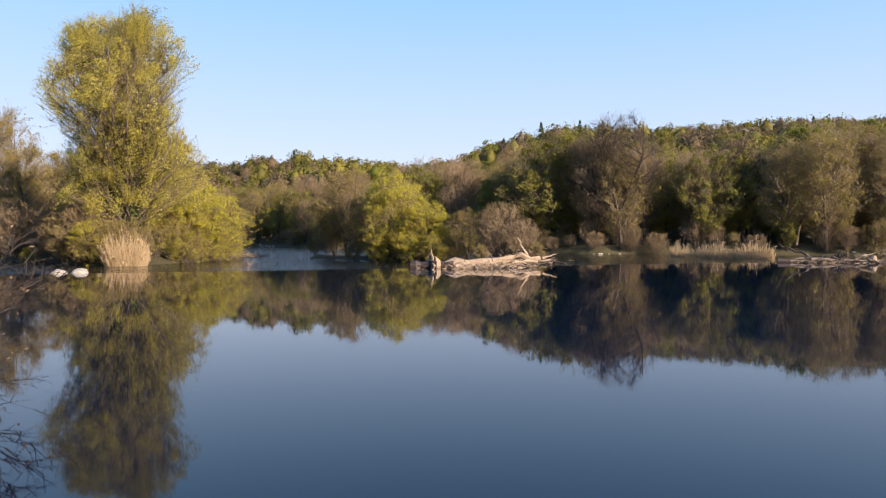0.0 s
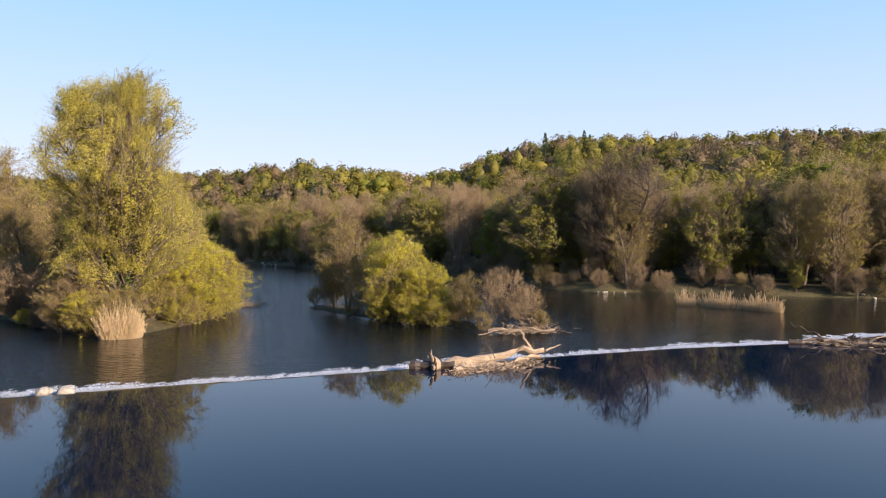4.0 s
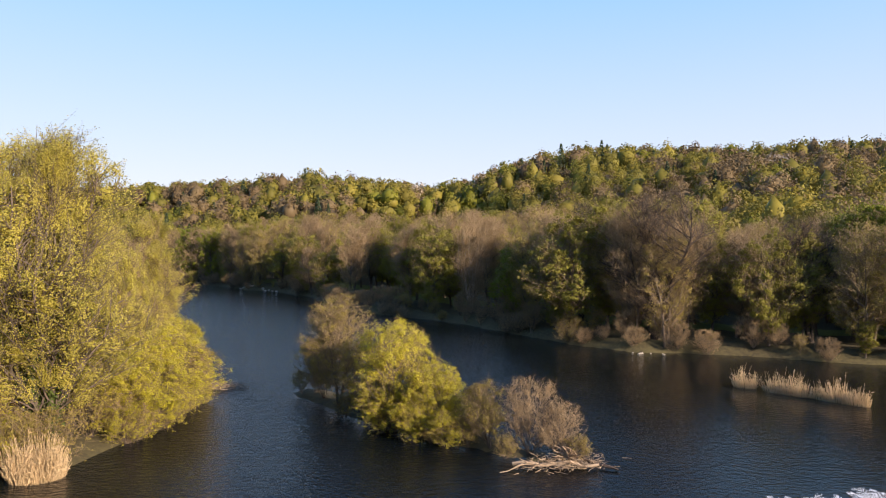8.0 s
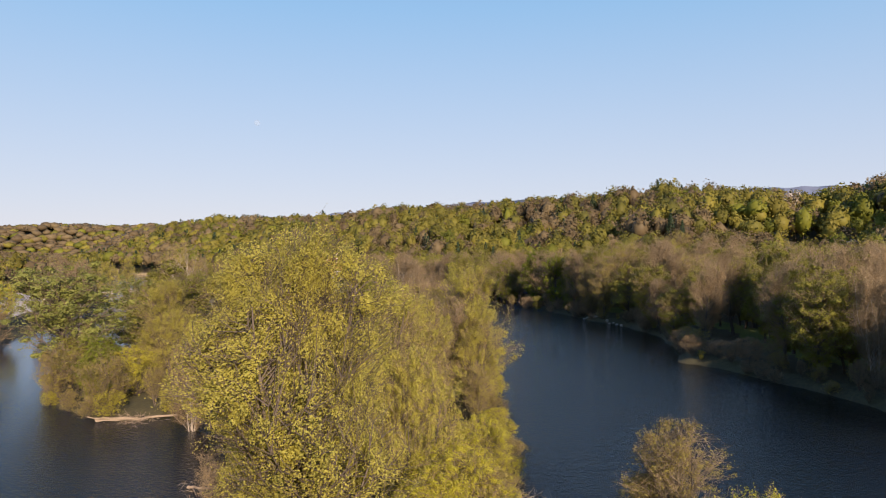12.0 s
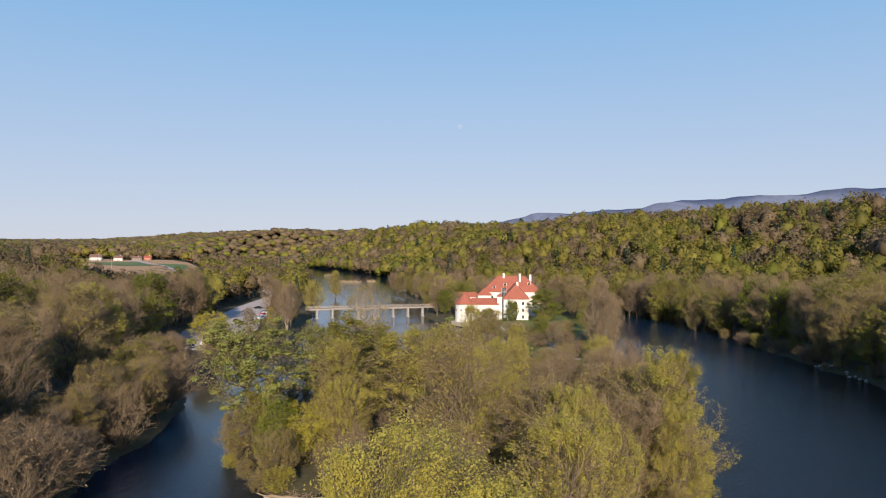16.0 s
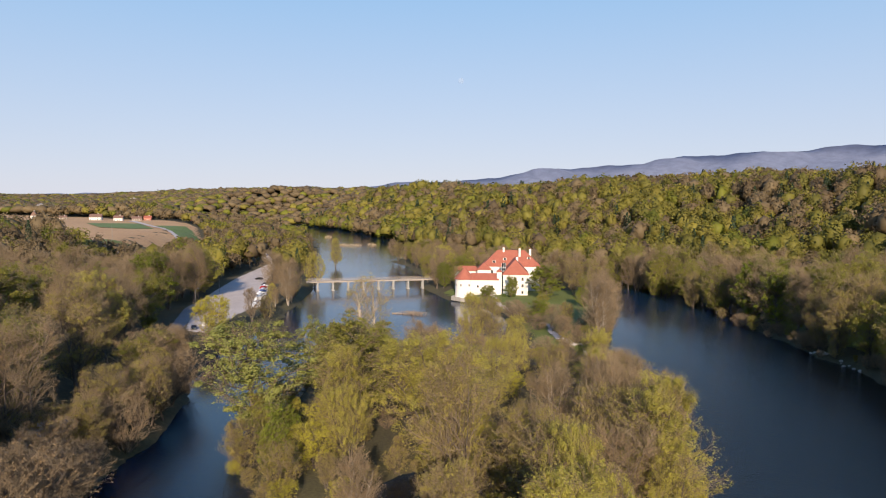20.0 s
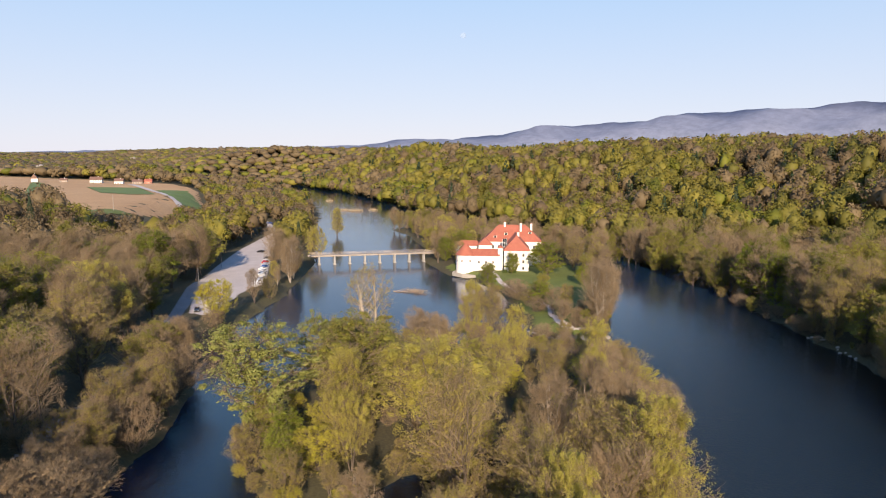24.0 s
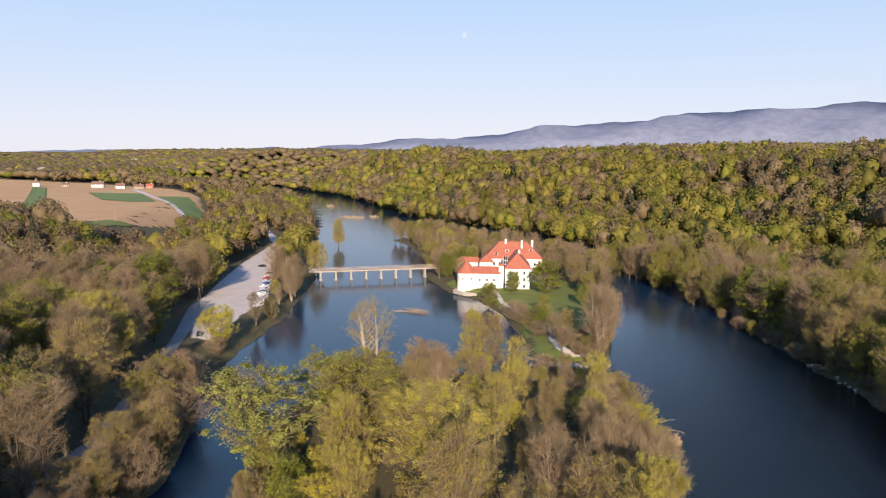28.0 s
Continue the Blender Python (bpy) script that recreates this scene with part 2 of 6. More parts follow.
M_TILE_DARK = surface("brown_roof_tile", (0.14, 0.08, 0.06), (0.24, 0.14, 0.10), 0.4, 5.0, 0.8, 0.5, 0.03)
M_PLANK = surface("weathered_plank", (0.30, 0.25, 0.20), (0.46, 0.39, 0.32), 0.5, 6.0, 0.85, 0.3, 0.02)
M_BRICKRED = surface("red_render", (0.45, 0.17, 0.12), (0.55, 0.24, 0.17), 0.5, 5.0, 0.9, 0.2, 0.01)
M_METAL = surface("grey_metal", (0.20, 0.20, 0.21), (0.32, 0.32, 0.33), 0.5, 6.0, 0.45, 0.1, 0.01, 0.7)
M_RUBBER = surface("black_rubber", (0.012, 0.012, 0.013), (0.025, 0.025, 0.026), 1.0, 9.0, 0.8, 0.2, 0.01)
# bluish tones of distance haze, painted as base colour
M_FAR_HAZE = surface("hazed_mountain", (0.145, 0.175, 0.25), (0.19, 0.215, 0.29), 0.0035, 0.02, 1.0, 0.0, 1.0)


def paint(name, col, rough=0.25):
    m, nt, b = shader(name, rough)
    nt.links.new(ramp(nt, noise_node(nt, 1.5, 3.0), [(0.3, tuple(v * 0.9 for v in col)), (0.7, col)]), b.inputs["Base Color"])
    b.inputs["Coat Weight"].default_value = 0.5
    return m


M_WHITE, M_SILVER, M_BLACK = paint("white_paint", (0.75, 0.75, 0.74)), paint("silver_paint", (0.42, 0.43, 0.45)), paint("black_paint", (0.015, 0.015, 0.018))
M_REDCAR, M_BLUECAR, M_YELLOW = paint("red_paint", (0.42, 0.03, 0.025)), paint("blue_paint", (0.04, 0.09, 0.25)), paint("yellow_paint", (0.85, 0.55, 0.02))
M_GLASS = paint("window_glass", (0.02, 0.026, 0.032), 0.05)

# ---- building tools ----
RNG = np.random.default_rng(7)


def mesh_of(name, verts, quads=None, tris=None, material=None, smooth=False):
    me = bpy.data.meshes.new(name)
    verts = np.asarray(verts, np.float32)
    quads = np.zeros((0, 4), np.int32) if quads is None or not len(quads) else np.asarray(quads, np.int32)
    tris = np.zeros((0, 3), np.int32) if tris is None or not len(tris) else np.asarray(tris, np.int32)
    me.vertices.add(len(verts))
    me.vertices.foreach_set("co", verts.ravel())
    loops = np.concatenate([quads.ravel(), tris.ravel()])
    me.loops.add(len(loops))
    me.loops.foreach_set("vertex_index", loops)
    me.polygons.add(len(quads) + len(tris))
    me.polygons.foreach_set("loop_start", np.concatenate([np.arange(len(quads)) * 4, len(quads) * 4 + np.arange(len(tris)) * 3]).astype(np.int32))
    me.polygons.foreach_set("loop_total", np.concatenate([np.full(len(quads), 4), np.full(len(tris), 3)]).astype(np.int32))
    if smooth:
        me.polygons.foreach_set("use_smooth", np.ones(len(quads) + len(tris), bool))
    me.update(calc_edges=True)
    if material:
        me.materials.append(material)
    return me


def part(name, bm, material, parent, label=""):
    """One mesh object from a bmesh or a mesh, under a thing or a part."""
    if isinstance(bm, bmesh.types.BMesh):
        me = bpy.data.meshes.new(name)
        bm.to_mesh(me)
        bm.free()
        if material:
            me.materials.append(material)
    else:
        me = bm
    ob = new(name, me)
    ob.parent = parent
    if label:
        tagged(ob, label)
    return ob


def thing(name, m, label, category, group="", kind=""):
    ob = new(name)
    ob.matrix_world = m
    ob.empty_display_size = 0.2
    return tagged(ob, label, category, group, kind)


def box(x0, x1, y0, y1, z0, z1, bevel=0.0, bm=None):
    own = bmesh.new()
    bmesh.ops.create_cube(own, size=1, matrix=Matrix.Translation(((x0 + x1) / 2, (y0 + y1) / 2, (z0 + z1) / 2)) @ Matrix.Diagonal((x1 - x0, y1 - y0, z1 - z0, 1)))
    if bevel:
        bmesh.ops.bevel(own, geom=own.edges[:], offset=bevel, segments=1, affect="EDGES")
    if bm is None:
        return own
    add_to(bm, own)
    return bm


def add_to(bm, own, m=None):
    me = bpy.data.meshes.new("t")
    if m is not None:
        bmesh.ops.transform(own, matrix=m, verts=own.verts)
    own.to_mesh(me)
    own.free()
    bm.from_mesh(me)
    bpy.data.meshes.remove(me)


def tube(points, radii, sides=6, caps=True):
    """A tapered tube along points."""
    bm = bmesh.new()
    rings = []
    for i, p in enumerate(points):
        d = (Vector(points[min(i + 1, len(points) - 1)]) - Vector(points[max(i - 1, 0)])).normalized()
        a = d.orthogonal().normalized()
        b = d.cross(a)
        rings.append([bm.verts.new(Vector(p) + radii[i] * (math.cos(k * math.tau / sides) * a + math.sin(k * math.tau / sides) * b)) for k in range(sides)])
    for r, s in zip(rings, rings[1:]):
        best = min(range(sides), key=lambda o: (s[o].co - r[0].co).length)
        for k in range(sides):
            bm.faces.new((r[k], r[(k + 1) % sides], s[(k + 1 + best) % sides], s[(k + best) % sides]))
    if caps:
        bm.faces.new(rings[0][::-1])
        bm.faces.new(rings[-1])
    bmesh.ops.recalc_face_normals(bm, faces=bm.faces[:])
    return bm


def faces_of(verts, faces):
    bm = bmesh.new()
    vs = [bm.verts.new(v) for v in verts]
    for f in faces:
        bm.faces.new([vs[i] for i in f])
    bmesh.ops.recalc_face_normals(bm, faces=bm.faces[:])
    return bm


def smooth(x):
    x = np.clip(x, 0, 1)
    return x * x * (3 - 2 * x)


def wobble(x, y, size, seed=0.0):
    """A cheap smooth field in -1..1."""
    a, b = x / size + seed, y / size - seed * 1.7
    return (np.sin(a * 1.3 + 1.9 * np.sin(b * 0.7 + seed)) + np.sin(b * 1.7 + 1.3 * np.sin(a * 1.1 - seed)) + np.sin((a + b) * 2.3 + seed * 3)) / 3


# ---- the plan: river, islands, terrain ----
LEFT_BANK = [(-7, -300), (-7, -40), (-7, 0), (-6.6, 8), (-7.4, 11), (-15, 17), (-28, 25), (-50, 32), (-76, 46), (-100, 67), (-116, 80), (-134, 95), (-150, 111), (-175, 127), (-205, 147),
             (-224, 166), (-252, 199), (-290, 233), (-327, 266), (-400, 312), (-582, 435), (-721, 516), (-923, 607), (-1200, 650)]
RIGHT_BANK = [(-1200, 720), (-930, 645), (-800, 603), (-600, 506), (-520, 474), (-400, 466), (-290, 427), (-210, 386), (-172, 362), (-128, 332), (-89, 296), (-66, 275), (-47, 252),
              (-34, 212), (0, 185), (18, 157), (31, 141), (45, 139), (66, 130), (90, 124), (140, 112), (180, 90), (240, 20), (270, -120), (280, -300)]
WILLOW_ISLAND = [(-123, 113), (-104, 109), (-97, 118), (-100, 134), (-93, 152), (-84, 162), (-80, 150), (-84, 138), (-74, 122), (-65, 108), (-63, 96), (-50, 86), (-37, 74.5), (-31.5, 78),
                 (-29, 90), (-31, 104), (-33, 114), (-44, 134), (-54, 152), (-66, 174), (-88, 201), (-103, 217), (-112, 226), (-128, 224), (-142, 212), (-160, 206), (-176, 196), (-184, 183),
                 (-172, 165), (-152, 142), (-138, 122)]
ROOT_ISLET = [(-21, 107), (-10, 93.5), (-4, 87), (2, 84), (6, 80.5), (11, 79.5), (12.5, 82), (6, 86), (3, 91), (-4, 98), (-12, 106), (-18, 111)]
CASTLE_ISLAND = [(-130, 247), (-133, 238), (-141, 232), (-152, 233), (-163, 243), (-176, 254), (-200, 273), (-227, 286), (-250, 290), (-290, 310), (-330, 347), (-395, 389), (-428, 400),
                 (-420, 416), (-330, 412), (-260, 396), (-204, 366), (-172, 322), (-145, 272)]
WEIR = [(x + 1.2, y - 2.8) for x, y in [(-75, 36), (-45, 41.5), (-26, 48.5), (-18.9, 51.5), (-10.7, 54.7), (-2, 58.1), (8.1, 63.2), (20.5, 68.0), (34.2, 71.6), (43.6, 76.0), (70, 88), (110, 102), (152, 112)]]
POOL_Z = 0.6


def outside(x, y, poly):
    """Signed distance to a polygon, positive outside."""
    p = np.array(poly, float)
    best, inside = np.full(x.shape, 1e9), np.zeros(x.shape, bool)
    for (ax, ay), (bx, by) in zip(p, np.roll(p, -1, 0)):
        dx, dy = bx - ax, by - ay
        t = np.clip(((x - ax) * dx + (y - ay) * dy) / (dx * dx + dy * dy), 0, 1)
        best = np.minimum(best, (x - ax - t * dx) ** 2 + (y - ay - t * dy) ** 2)
        if dy:
            inside ^= ((ay > y) != (by > y)) & (x < ax + (y - ay) / dy * dx)
    d = np.sqrt(best)
    return np.where(inside, -d, d)


RIVER = LEFT_BANK + RIGHT_BANK
MID = np.array([(130, -400), (130, -50), (60, 40), (10, 100), (-90, 210), (-230, 300), (-450, 400), (-700, 535), (-1000, 640), (-1500, 720), (-4000, 1300)], float)


def height(x, y):
    x, y = np.asarray(x, float), np.asarray(y, float)
    ragged = 1.0 * wobble(x, y, 3.1, 2.0) + 1.4 * wobble(x, y, 9.0, 5.0)
    d = outside(x, y, RIVER) + ragged
    left = x < np.interp(y, MID[:, 1], MID[:, 0])
    far = np.hypot(x, y)
    flat = np.interp(x, [-450, -300, -240, -200], [95, 75, 48, 14])
    roll = wobble(x, y, 90, 1.0)
    hl = 3.0 * smooth(d / 5) + (15.5 + 1.5 * roll) * smooth((d - flat) / 45) + 26 * smooth((far - 1250) / 1500)
    hl = np.where((x > -25) & (y < 60), 0.6 + 1.6 * smooth(d / 8) + 14 * smooth((d - 8) / 45), hl)
    run = np.interp(x, [-150, 0, 160], [190, 250, 350])
    amp = np.interp(x, [-300, -200, -60, 60, 160], [46, 44, 44, 60, 58]) + 12 * smooth((far - 520) / 400)
    hr = 1.7 * smooth(d / 2.2) + (amp + 4 * roll) * smooth((d - 32) / run) + 4 * wobble(x, y, 35, 3.0) * smooth((d - 60) / 80)
    hr = hr - 22 * smooth((-x - 550) / 500) * smooth((900 - y) / 500)
    # crests and saddles of the ridge across the river, by bearing from the weir
    bearing = np.degrees(np.arctan2(-x, np.maximum(y - 20, 1.0)))
    crest = np.interp(bearing, [-40, -31, -25, -21, -13, -10.5, -7.8, -4, -1.5, 0.9, 2.5, 5, 8, 11.5, 14, 17, 25, 32, 40, 46, 55], [0, -1, 2, 4.5, 4, 7, 3, -1.5, -8, -14, -11, -3, 2.5, 7, 2, -2.5, -5, -8, -12, -9, -3])
    hr = hr + crest * smooth((far - 260) / 200)
    # unseen rise added near the other bank to throw shade on its slope
    hl = hl + 34 * smooth((58 + 0.15 * (x + 8) - y) / 55) * smooth((d - 6) / 40)
    # beyond the last bend the two sides run into each other
    side = x - np.interp(y, MID[:, 1], MID[:, 0])
    merge = smooth((far - 1150) / 150)
    east = np.where(left, 0.0, 1.0) * (1 - merge) + merge * smooth((side + 600) / 1200)
    land = hl * (1 - east) + hr * east
    z = np.where(d > 0, 0.02 + land, np.maximum(-1.6, d * 0.5))
    for poly, top, run in ((WILLOW_ISLAND, 0.7, 2.5), (ROOT_ISLET, 0.55, 1.6), (CASTLE_ISLAND, 1.1, 2.5)):
        e = -(outside(x, y, poly) + 0.4 * ragged) - 0.7
        hi = top * smooth(e / run) + 0.02
        if poly is CASTLE_ISLAND:
            hi = hi + 1.9 * smooth((e - 2) / 9)
        z = np.where(e > 0, hi, np.maximum(z, np.maximum(-1.6, e * 0.5)))
    return z


def ground_z(x, y):
    return float(height(np.array([x]), np.array([y]))[0])

# ---- ground, water, weir, distance ----
def spread(lo, hi, step, out_lo, out_hi, grow=1.13):
    mid = np.arange(lo, hi + step, step)
    a, b, s = [lo], [hi], step
    while a[-1] > out_lo:
        s *= grow
        a.append(a[-1] - s)
    s = step
    while b[-1] < out_hi:
        s *= grow
        b.append(b[-1] + s)
    return np.concatenate([a[:0:-1], mid, b[1:]])


def sheet(xs, ys):
    gx, gy = np.meshgrid(xs, ys)
    n, m = len(xs), len(ys)
    i = (np.arange(m - 1)[:, None] * n + np.arange(n - 1)[None, :]).ravel()
    return gx.ravel(), gy.ravel(), np.stack([i, i + 1, i + n + 1, i + n], 1)


def drape(name, poly, step, lift, material, label, category, kind="structure", parent=None):
    """A thin sheet over the terrain inside a polygon."""
    p = np.array(poly, float)
    gx, gy, q = sheet(np.arange(p[:, 0].min() - step, p[:, 0].max() + 2 * step, step), np.arange(p[:, 1].min() - step, p[:, 1].max() + 2 * step, step))
    d = outside(gx, gy, poly)
    q = q[(d[q] < step * 0.5).all(1)]
    near = d > 0
    # pull the rim onto the outline
    e = 0.5
    nx = (outside(gx + e, gy, poly) - d) / e
    ny = (outside(gx, gy + e, poly) - d) / e
    gx, gy = np.where(near, gx - nx * d, gx), np.where(near, gy - ny * d, gy)
    used, inv = np.unique(q, return_inverse=True)
    gx, gy = gx[used], gy[used]
    v = np.stack([gx, gy, lie(gx, gy) + lift], 1)
    ob = new(name, mesh_of(name, v, inv.reshape(-1, 4), None, material, True))
    return tagged(ob, label, category, kind=kind)


GX, GY = spread(-340, 100, 2.2, -4900, 4900, 1.10), spread(-20, 420, 2.2, -4900, 4900, 1.10)
gx, gy, gq = sheet(GX, GY)
GZ = height(gx, gy).reshape(len(GY), len(GX))


def lie(x, y):
    """The height of the ground sheet itself."""
    i, j = np.clip(np.searchsorted(GX, x) - 1, 0, len(GX) - 2), np.clip(np.searchsorted(GY, y) - 1, 0, len(GY) - 2)
    a, b = (x - GX[i]) / (GX[i + 1] - GX[i]), (y - GY[j]) / (GY[j + 1] - GY[j])
    return (GZ[j, i] * (1 - a) + GZ[j, i + 1] * a) * (1 - b) + (GZ[j + 1, i] * (1 - a) + GZ[j + 1, i + 1] * a) * b


ground = new("ground", mesh_of("ground", np.stack([gx, gy, height(gx, gy)], 1), gq, None, M_LITTER, True))
tagged(ground, "river banks with leaf litter and spring grass", "ground", kind="structure")

gx, gy, gq = sheet(np.linspace(-1500, 500, 41), np.linspace(-60, 900, 21))
river = new("water", mesh_of("water", np.stack([gx, gy, 0 * gx], 1), gq, None, M_RIVER))
tagged(river, "dark rippled river water below the weir", "water", kind="structure")

# the still pool above the weir
w = np.array(WEIR)
v = [(x, y, POOL_Z) for x, y in WEIR] + [(x, -400, POOL_Z) for x, y in WEIR]
n = len(WEIR)
pool = new("water_pool", mesh_of("water_pool", v, [(i + n, i + n + 1, i + 1, i) for i in range(n - 1)], None, M_POOL))
tagged(pool, "still mirror-like water held above the weir", "water", kind="structure")


def along_weir(step):
    seg = np.hypot(*np.diff(w, axis=0).T)
    s = np.concatenate([[0], np.cumsum(seg)])
    t = np.arange(0, s[-1], step)
    x, y = np.interp(t, s, w[:, 0]), np.interp(t, s, w[:, 1])
    tx, ty = np.gradient(x), np.gradient(y)
    ln = np.hypot(tx, ty)
    return x, y, -ty / ln, tx / ln


weir = thing("weir", pose(0, 0, 0), "low river weir with water spilling white over it", "weir", kind="structure")
x, y, nx, ny = along_weir(0.5)
prof = [(-0.6, -0.3), (-0.5, POOL_Z - 0.06), (0.15, POOL_Z - 0.05), (3.2, -0.15), (3.4, -0.9)]
v = np.stack([np.stack([x + nx * a, y + ny * a, np.full(x.shape, b)], 1) for a, b in prof], 1).reshape(-1, 3)
k = len(prof)
q = np.array([(i * k + j, (i + 1) * k + j, (i + 1) * k + j + 1, i * k + j + 1) for i in range(len(x) - 1) for j in range(k - 1)])
part("sill", mesh_of("sill", v, q, None, M_CONCRETE), None, weir, "worn concrete sill under the spilling water")
prof = [(-0.05, POOL_Z), (0.35, POOL_Z - 0.015), (1.2, POOL_Z * 0.68), (2.2, POOL_Z * 0.34), (2.9, 0.12), (3.6, 0.01)]
v = np.stack([np.stack([x + nx * a, y + ny * a, b + 0.02 * np.sin(x * 3 + a * 5) * min(1, max(0, a))], 1) for a, b in prof], 1).reshape(-1, 3)
k = len(prof)
q = np.array([(i * k + j, (i + 1) * k + j, (i + 1) * k + j + 1, i * k + j + 1) for i in range(len(x) - 1) for j in range(k - 1)])
part("spill", mesh_of("spill", v, q, None, M_SPILL, True), None, weir, "dark glassy sheet of water sliding over the sill")
# foam: many small flecks thrown up behind the sill, streaking away downstream
rng = np.random.default_rng(11)
x, y, nx, ny = along_weir(0.03)
n = 240000
i = rng.integers(0, len(x), n)
gust = np.clip(0.55 + 0.28 * wobble(x[i], y[i], 0.8, 4.0) + 0.3 * wobble(x[i], y[i], 0.31, 7.0) + 0.45 * wobble(x[i], y[i], 4.1, 1.0), 0.08, 1.5)
a = 2.6 + rng.random(n) * 0.4 + np.minimum(rng.exponential(1, n), 3.0) * (0.2 + 1.25 * gust)
side = rng.normal(0, 0.10, n)
cx, cy = x[i] + nx[i] * a + ny[i] * side + 0.35 * (a - 2.9), y[i] + ny[i] * a - nx[i] * side
lift = 0.03 + rng.random(n) ** 2 * 0.2 * np.exp(-((a - 3.7) / 0.9) ** 2)
keep = rng.random(n) < np.clip(0.25 + gust, 0.05, 1) * np.interp(cx, [-75, -30, 0, 45, 100], [0.6, 0.8, 0.9, 1.0, 0.8])
cx, cy, lift, i, a = cx[keep], cy[keep], lift[keep], i[keep], a[keep]
n = len(cx)
ln, wd = 0.05 + 0.16 * rng.random(n), 0.014 + 0.03 * rng.random(n)
ang = np.arctan2(ny[i], nx[i]) + rng.normal(-0.35, 0.35, n)
ux, uy = np.cos(ang), np.sin(ang)
v = np.stack([np.stack([cx + s * ux * ln - t * uy * wd, cy + s * uy * ln + t * ux * wd, lift + 0 * ln], 1) for s, t in ((-1, -1), (1, 0), (-1, 1))], 1).reshape(-1, 3)
tagged(part("foam", mesh_of("foam", v, None, np.arange(n * 3).reshape(-1, 3), M_FOAM), None, weir, "white foam below the weir"), kind="stuff")

# far mountains, with the aerial haze put into their blue base colour
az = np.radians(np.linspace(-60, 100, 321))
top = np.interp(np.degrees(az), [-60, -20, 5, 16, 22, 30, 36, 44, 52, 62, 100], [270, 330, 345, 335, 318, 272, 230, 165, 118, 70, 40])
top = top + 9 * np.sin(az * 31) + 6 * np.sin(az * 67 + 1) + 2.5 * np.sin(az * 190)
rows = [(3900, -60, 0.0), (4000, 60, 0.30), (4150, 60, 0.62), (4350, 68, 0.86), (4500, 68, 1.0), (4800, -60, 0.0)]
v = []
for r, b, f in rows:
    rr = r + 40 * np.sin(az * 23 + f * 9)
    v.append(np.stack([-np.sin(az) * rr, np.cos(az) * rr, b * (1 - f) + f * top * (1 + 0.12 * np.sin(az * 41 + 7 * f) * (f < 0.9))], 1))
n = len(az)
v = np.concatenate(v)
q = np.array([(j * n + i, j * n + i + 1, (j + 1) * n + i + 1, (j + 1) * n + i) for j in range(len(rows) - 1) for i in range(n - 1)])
tagged(new("backdrop_mountains", mesh_of("backdrop_mountains", v, q, None, M_FAR_HAZE, True)), "far wooded mountain ridge with blue haze put into its colour", "mountains", kind="structure")

# fields, roads, lawns
FIELD_ZONE = [(-516, 196), (-516, 243), (-558, 295), (-655, 357), (-798, 416), (-993, 429), (-1172, 403), (-1368, 335), (-1500, 330), (-1500, 120), (-640, 150), (-574, 172)]
drape("field", FIELD_ZONE, 8, 0.35, M_EARTH, "bare ploughed brown field on the plateau", "field")
drape("field", [(-1088, 312), (-1029, 314), (-833, 263), (-689, 223), (-589, 186), (-595, 180), (-712, 211), (-844, 247)], 4, 0.7, M_CROP, "narrow green strip of young crop", "field")
drape("field", [(-903, 325), (-829, 361), (-700, 328), (-710, 305), (-752, 292)], 4, 0.7, M_CROP, "green field of young crop", "field")
drape("field", [(-778, 358), (-772, 392), (-680, 364), (-604, 331), (-579, 304), (-670, 327)], 4, 0.7, M_CROP, "green field of young crop", "field")
drape("field_track", [(-921, 379), (-917, 387), (-557, 306), (-551, 295), (-700, 333)], 2, 0.9, M_GRAVEL, "pale gravel farm track between fields", "track")
drape("asphalt_yard", [(-455, 184), (-483, 218), (-502, 253), (-485, 249), (-457, 213), (-417, 179)], 3, 0.4, M_ASPHALT, "dark asphalt yard beside the fields", "yard")
drape("field_verge", [(-516, 196), (-528, 224), (-513, 238), (-500, 225), (-478, 194)], 3, 0.6, M_GRASS, "grassy verge between the field and the yard", "verge")
ROAD = [(-148, 82), (-158, 88), (-171, 101.5), (-206, 124.5), (-246, 151.5), (-290, 177), (-300, 185), (-296, 190), (-286, 183), (-244, 156), (-203.5, 129), (-168, 105), (-150, 90)]
drape("road", ROAD, 0.9, 0.14, M_ASPHALT,
      "grey asphalt road along the wooded bank", "road")
drape("car_park", [(-243, 157), (-234, 160), (-240, 168), (-262, 187), (-279, 208), (-330, 240), (-362, 258), (-412, 293), (-450, 318), (-530, 352), (-535, 345), (-448, 309), (-378, 246), (-333, 211), (-297, 184), (-287, 179)], 1.5, 0.12, M_GRAVEL,
      "sunlit pale gravel car park beside the river", "car park")
drape("lawn", [(-132, 247), (-135, 240), (-142, 235), (-152, 236), (-163, 246), (-176, 257), (-200, 276), (-227, 289.5), (-249, 293), (-262, 299), (-258, 330), (-212, 345), (-196, 345), (-174, 318), (-148, 273)], 2.5, 0.06, M_GRASS, "mown green lawn on the castle island", "lawn")
drape("bank_meadow", [(-62, 290), (-30, 262), (-18, 225), (12, 200), (32, 165), (55, 156), (80, 145), (120, 135), (122, 145), (70, 162), (40, 178), (8, 222), (-8, 245), (-30, 285), (-60, 310), (-125, 362), (-135, 352)], 4, 0.05, M_GRASS, "strip of spring grass under the riverside trees", "meadow")
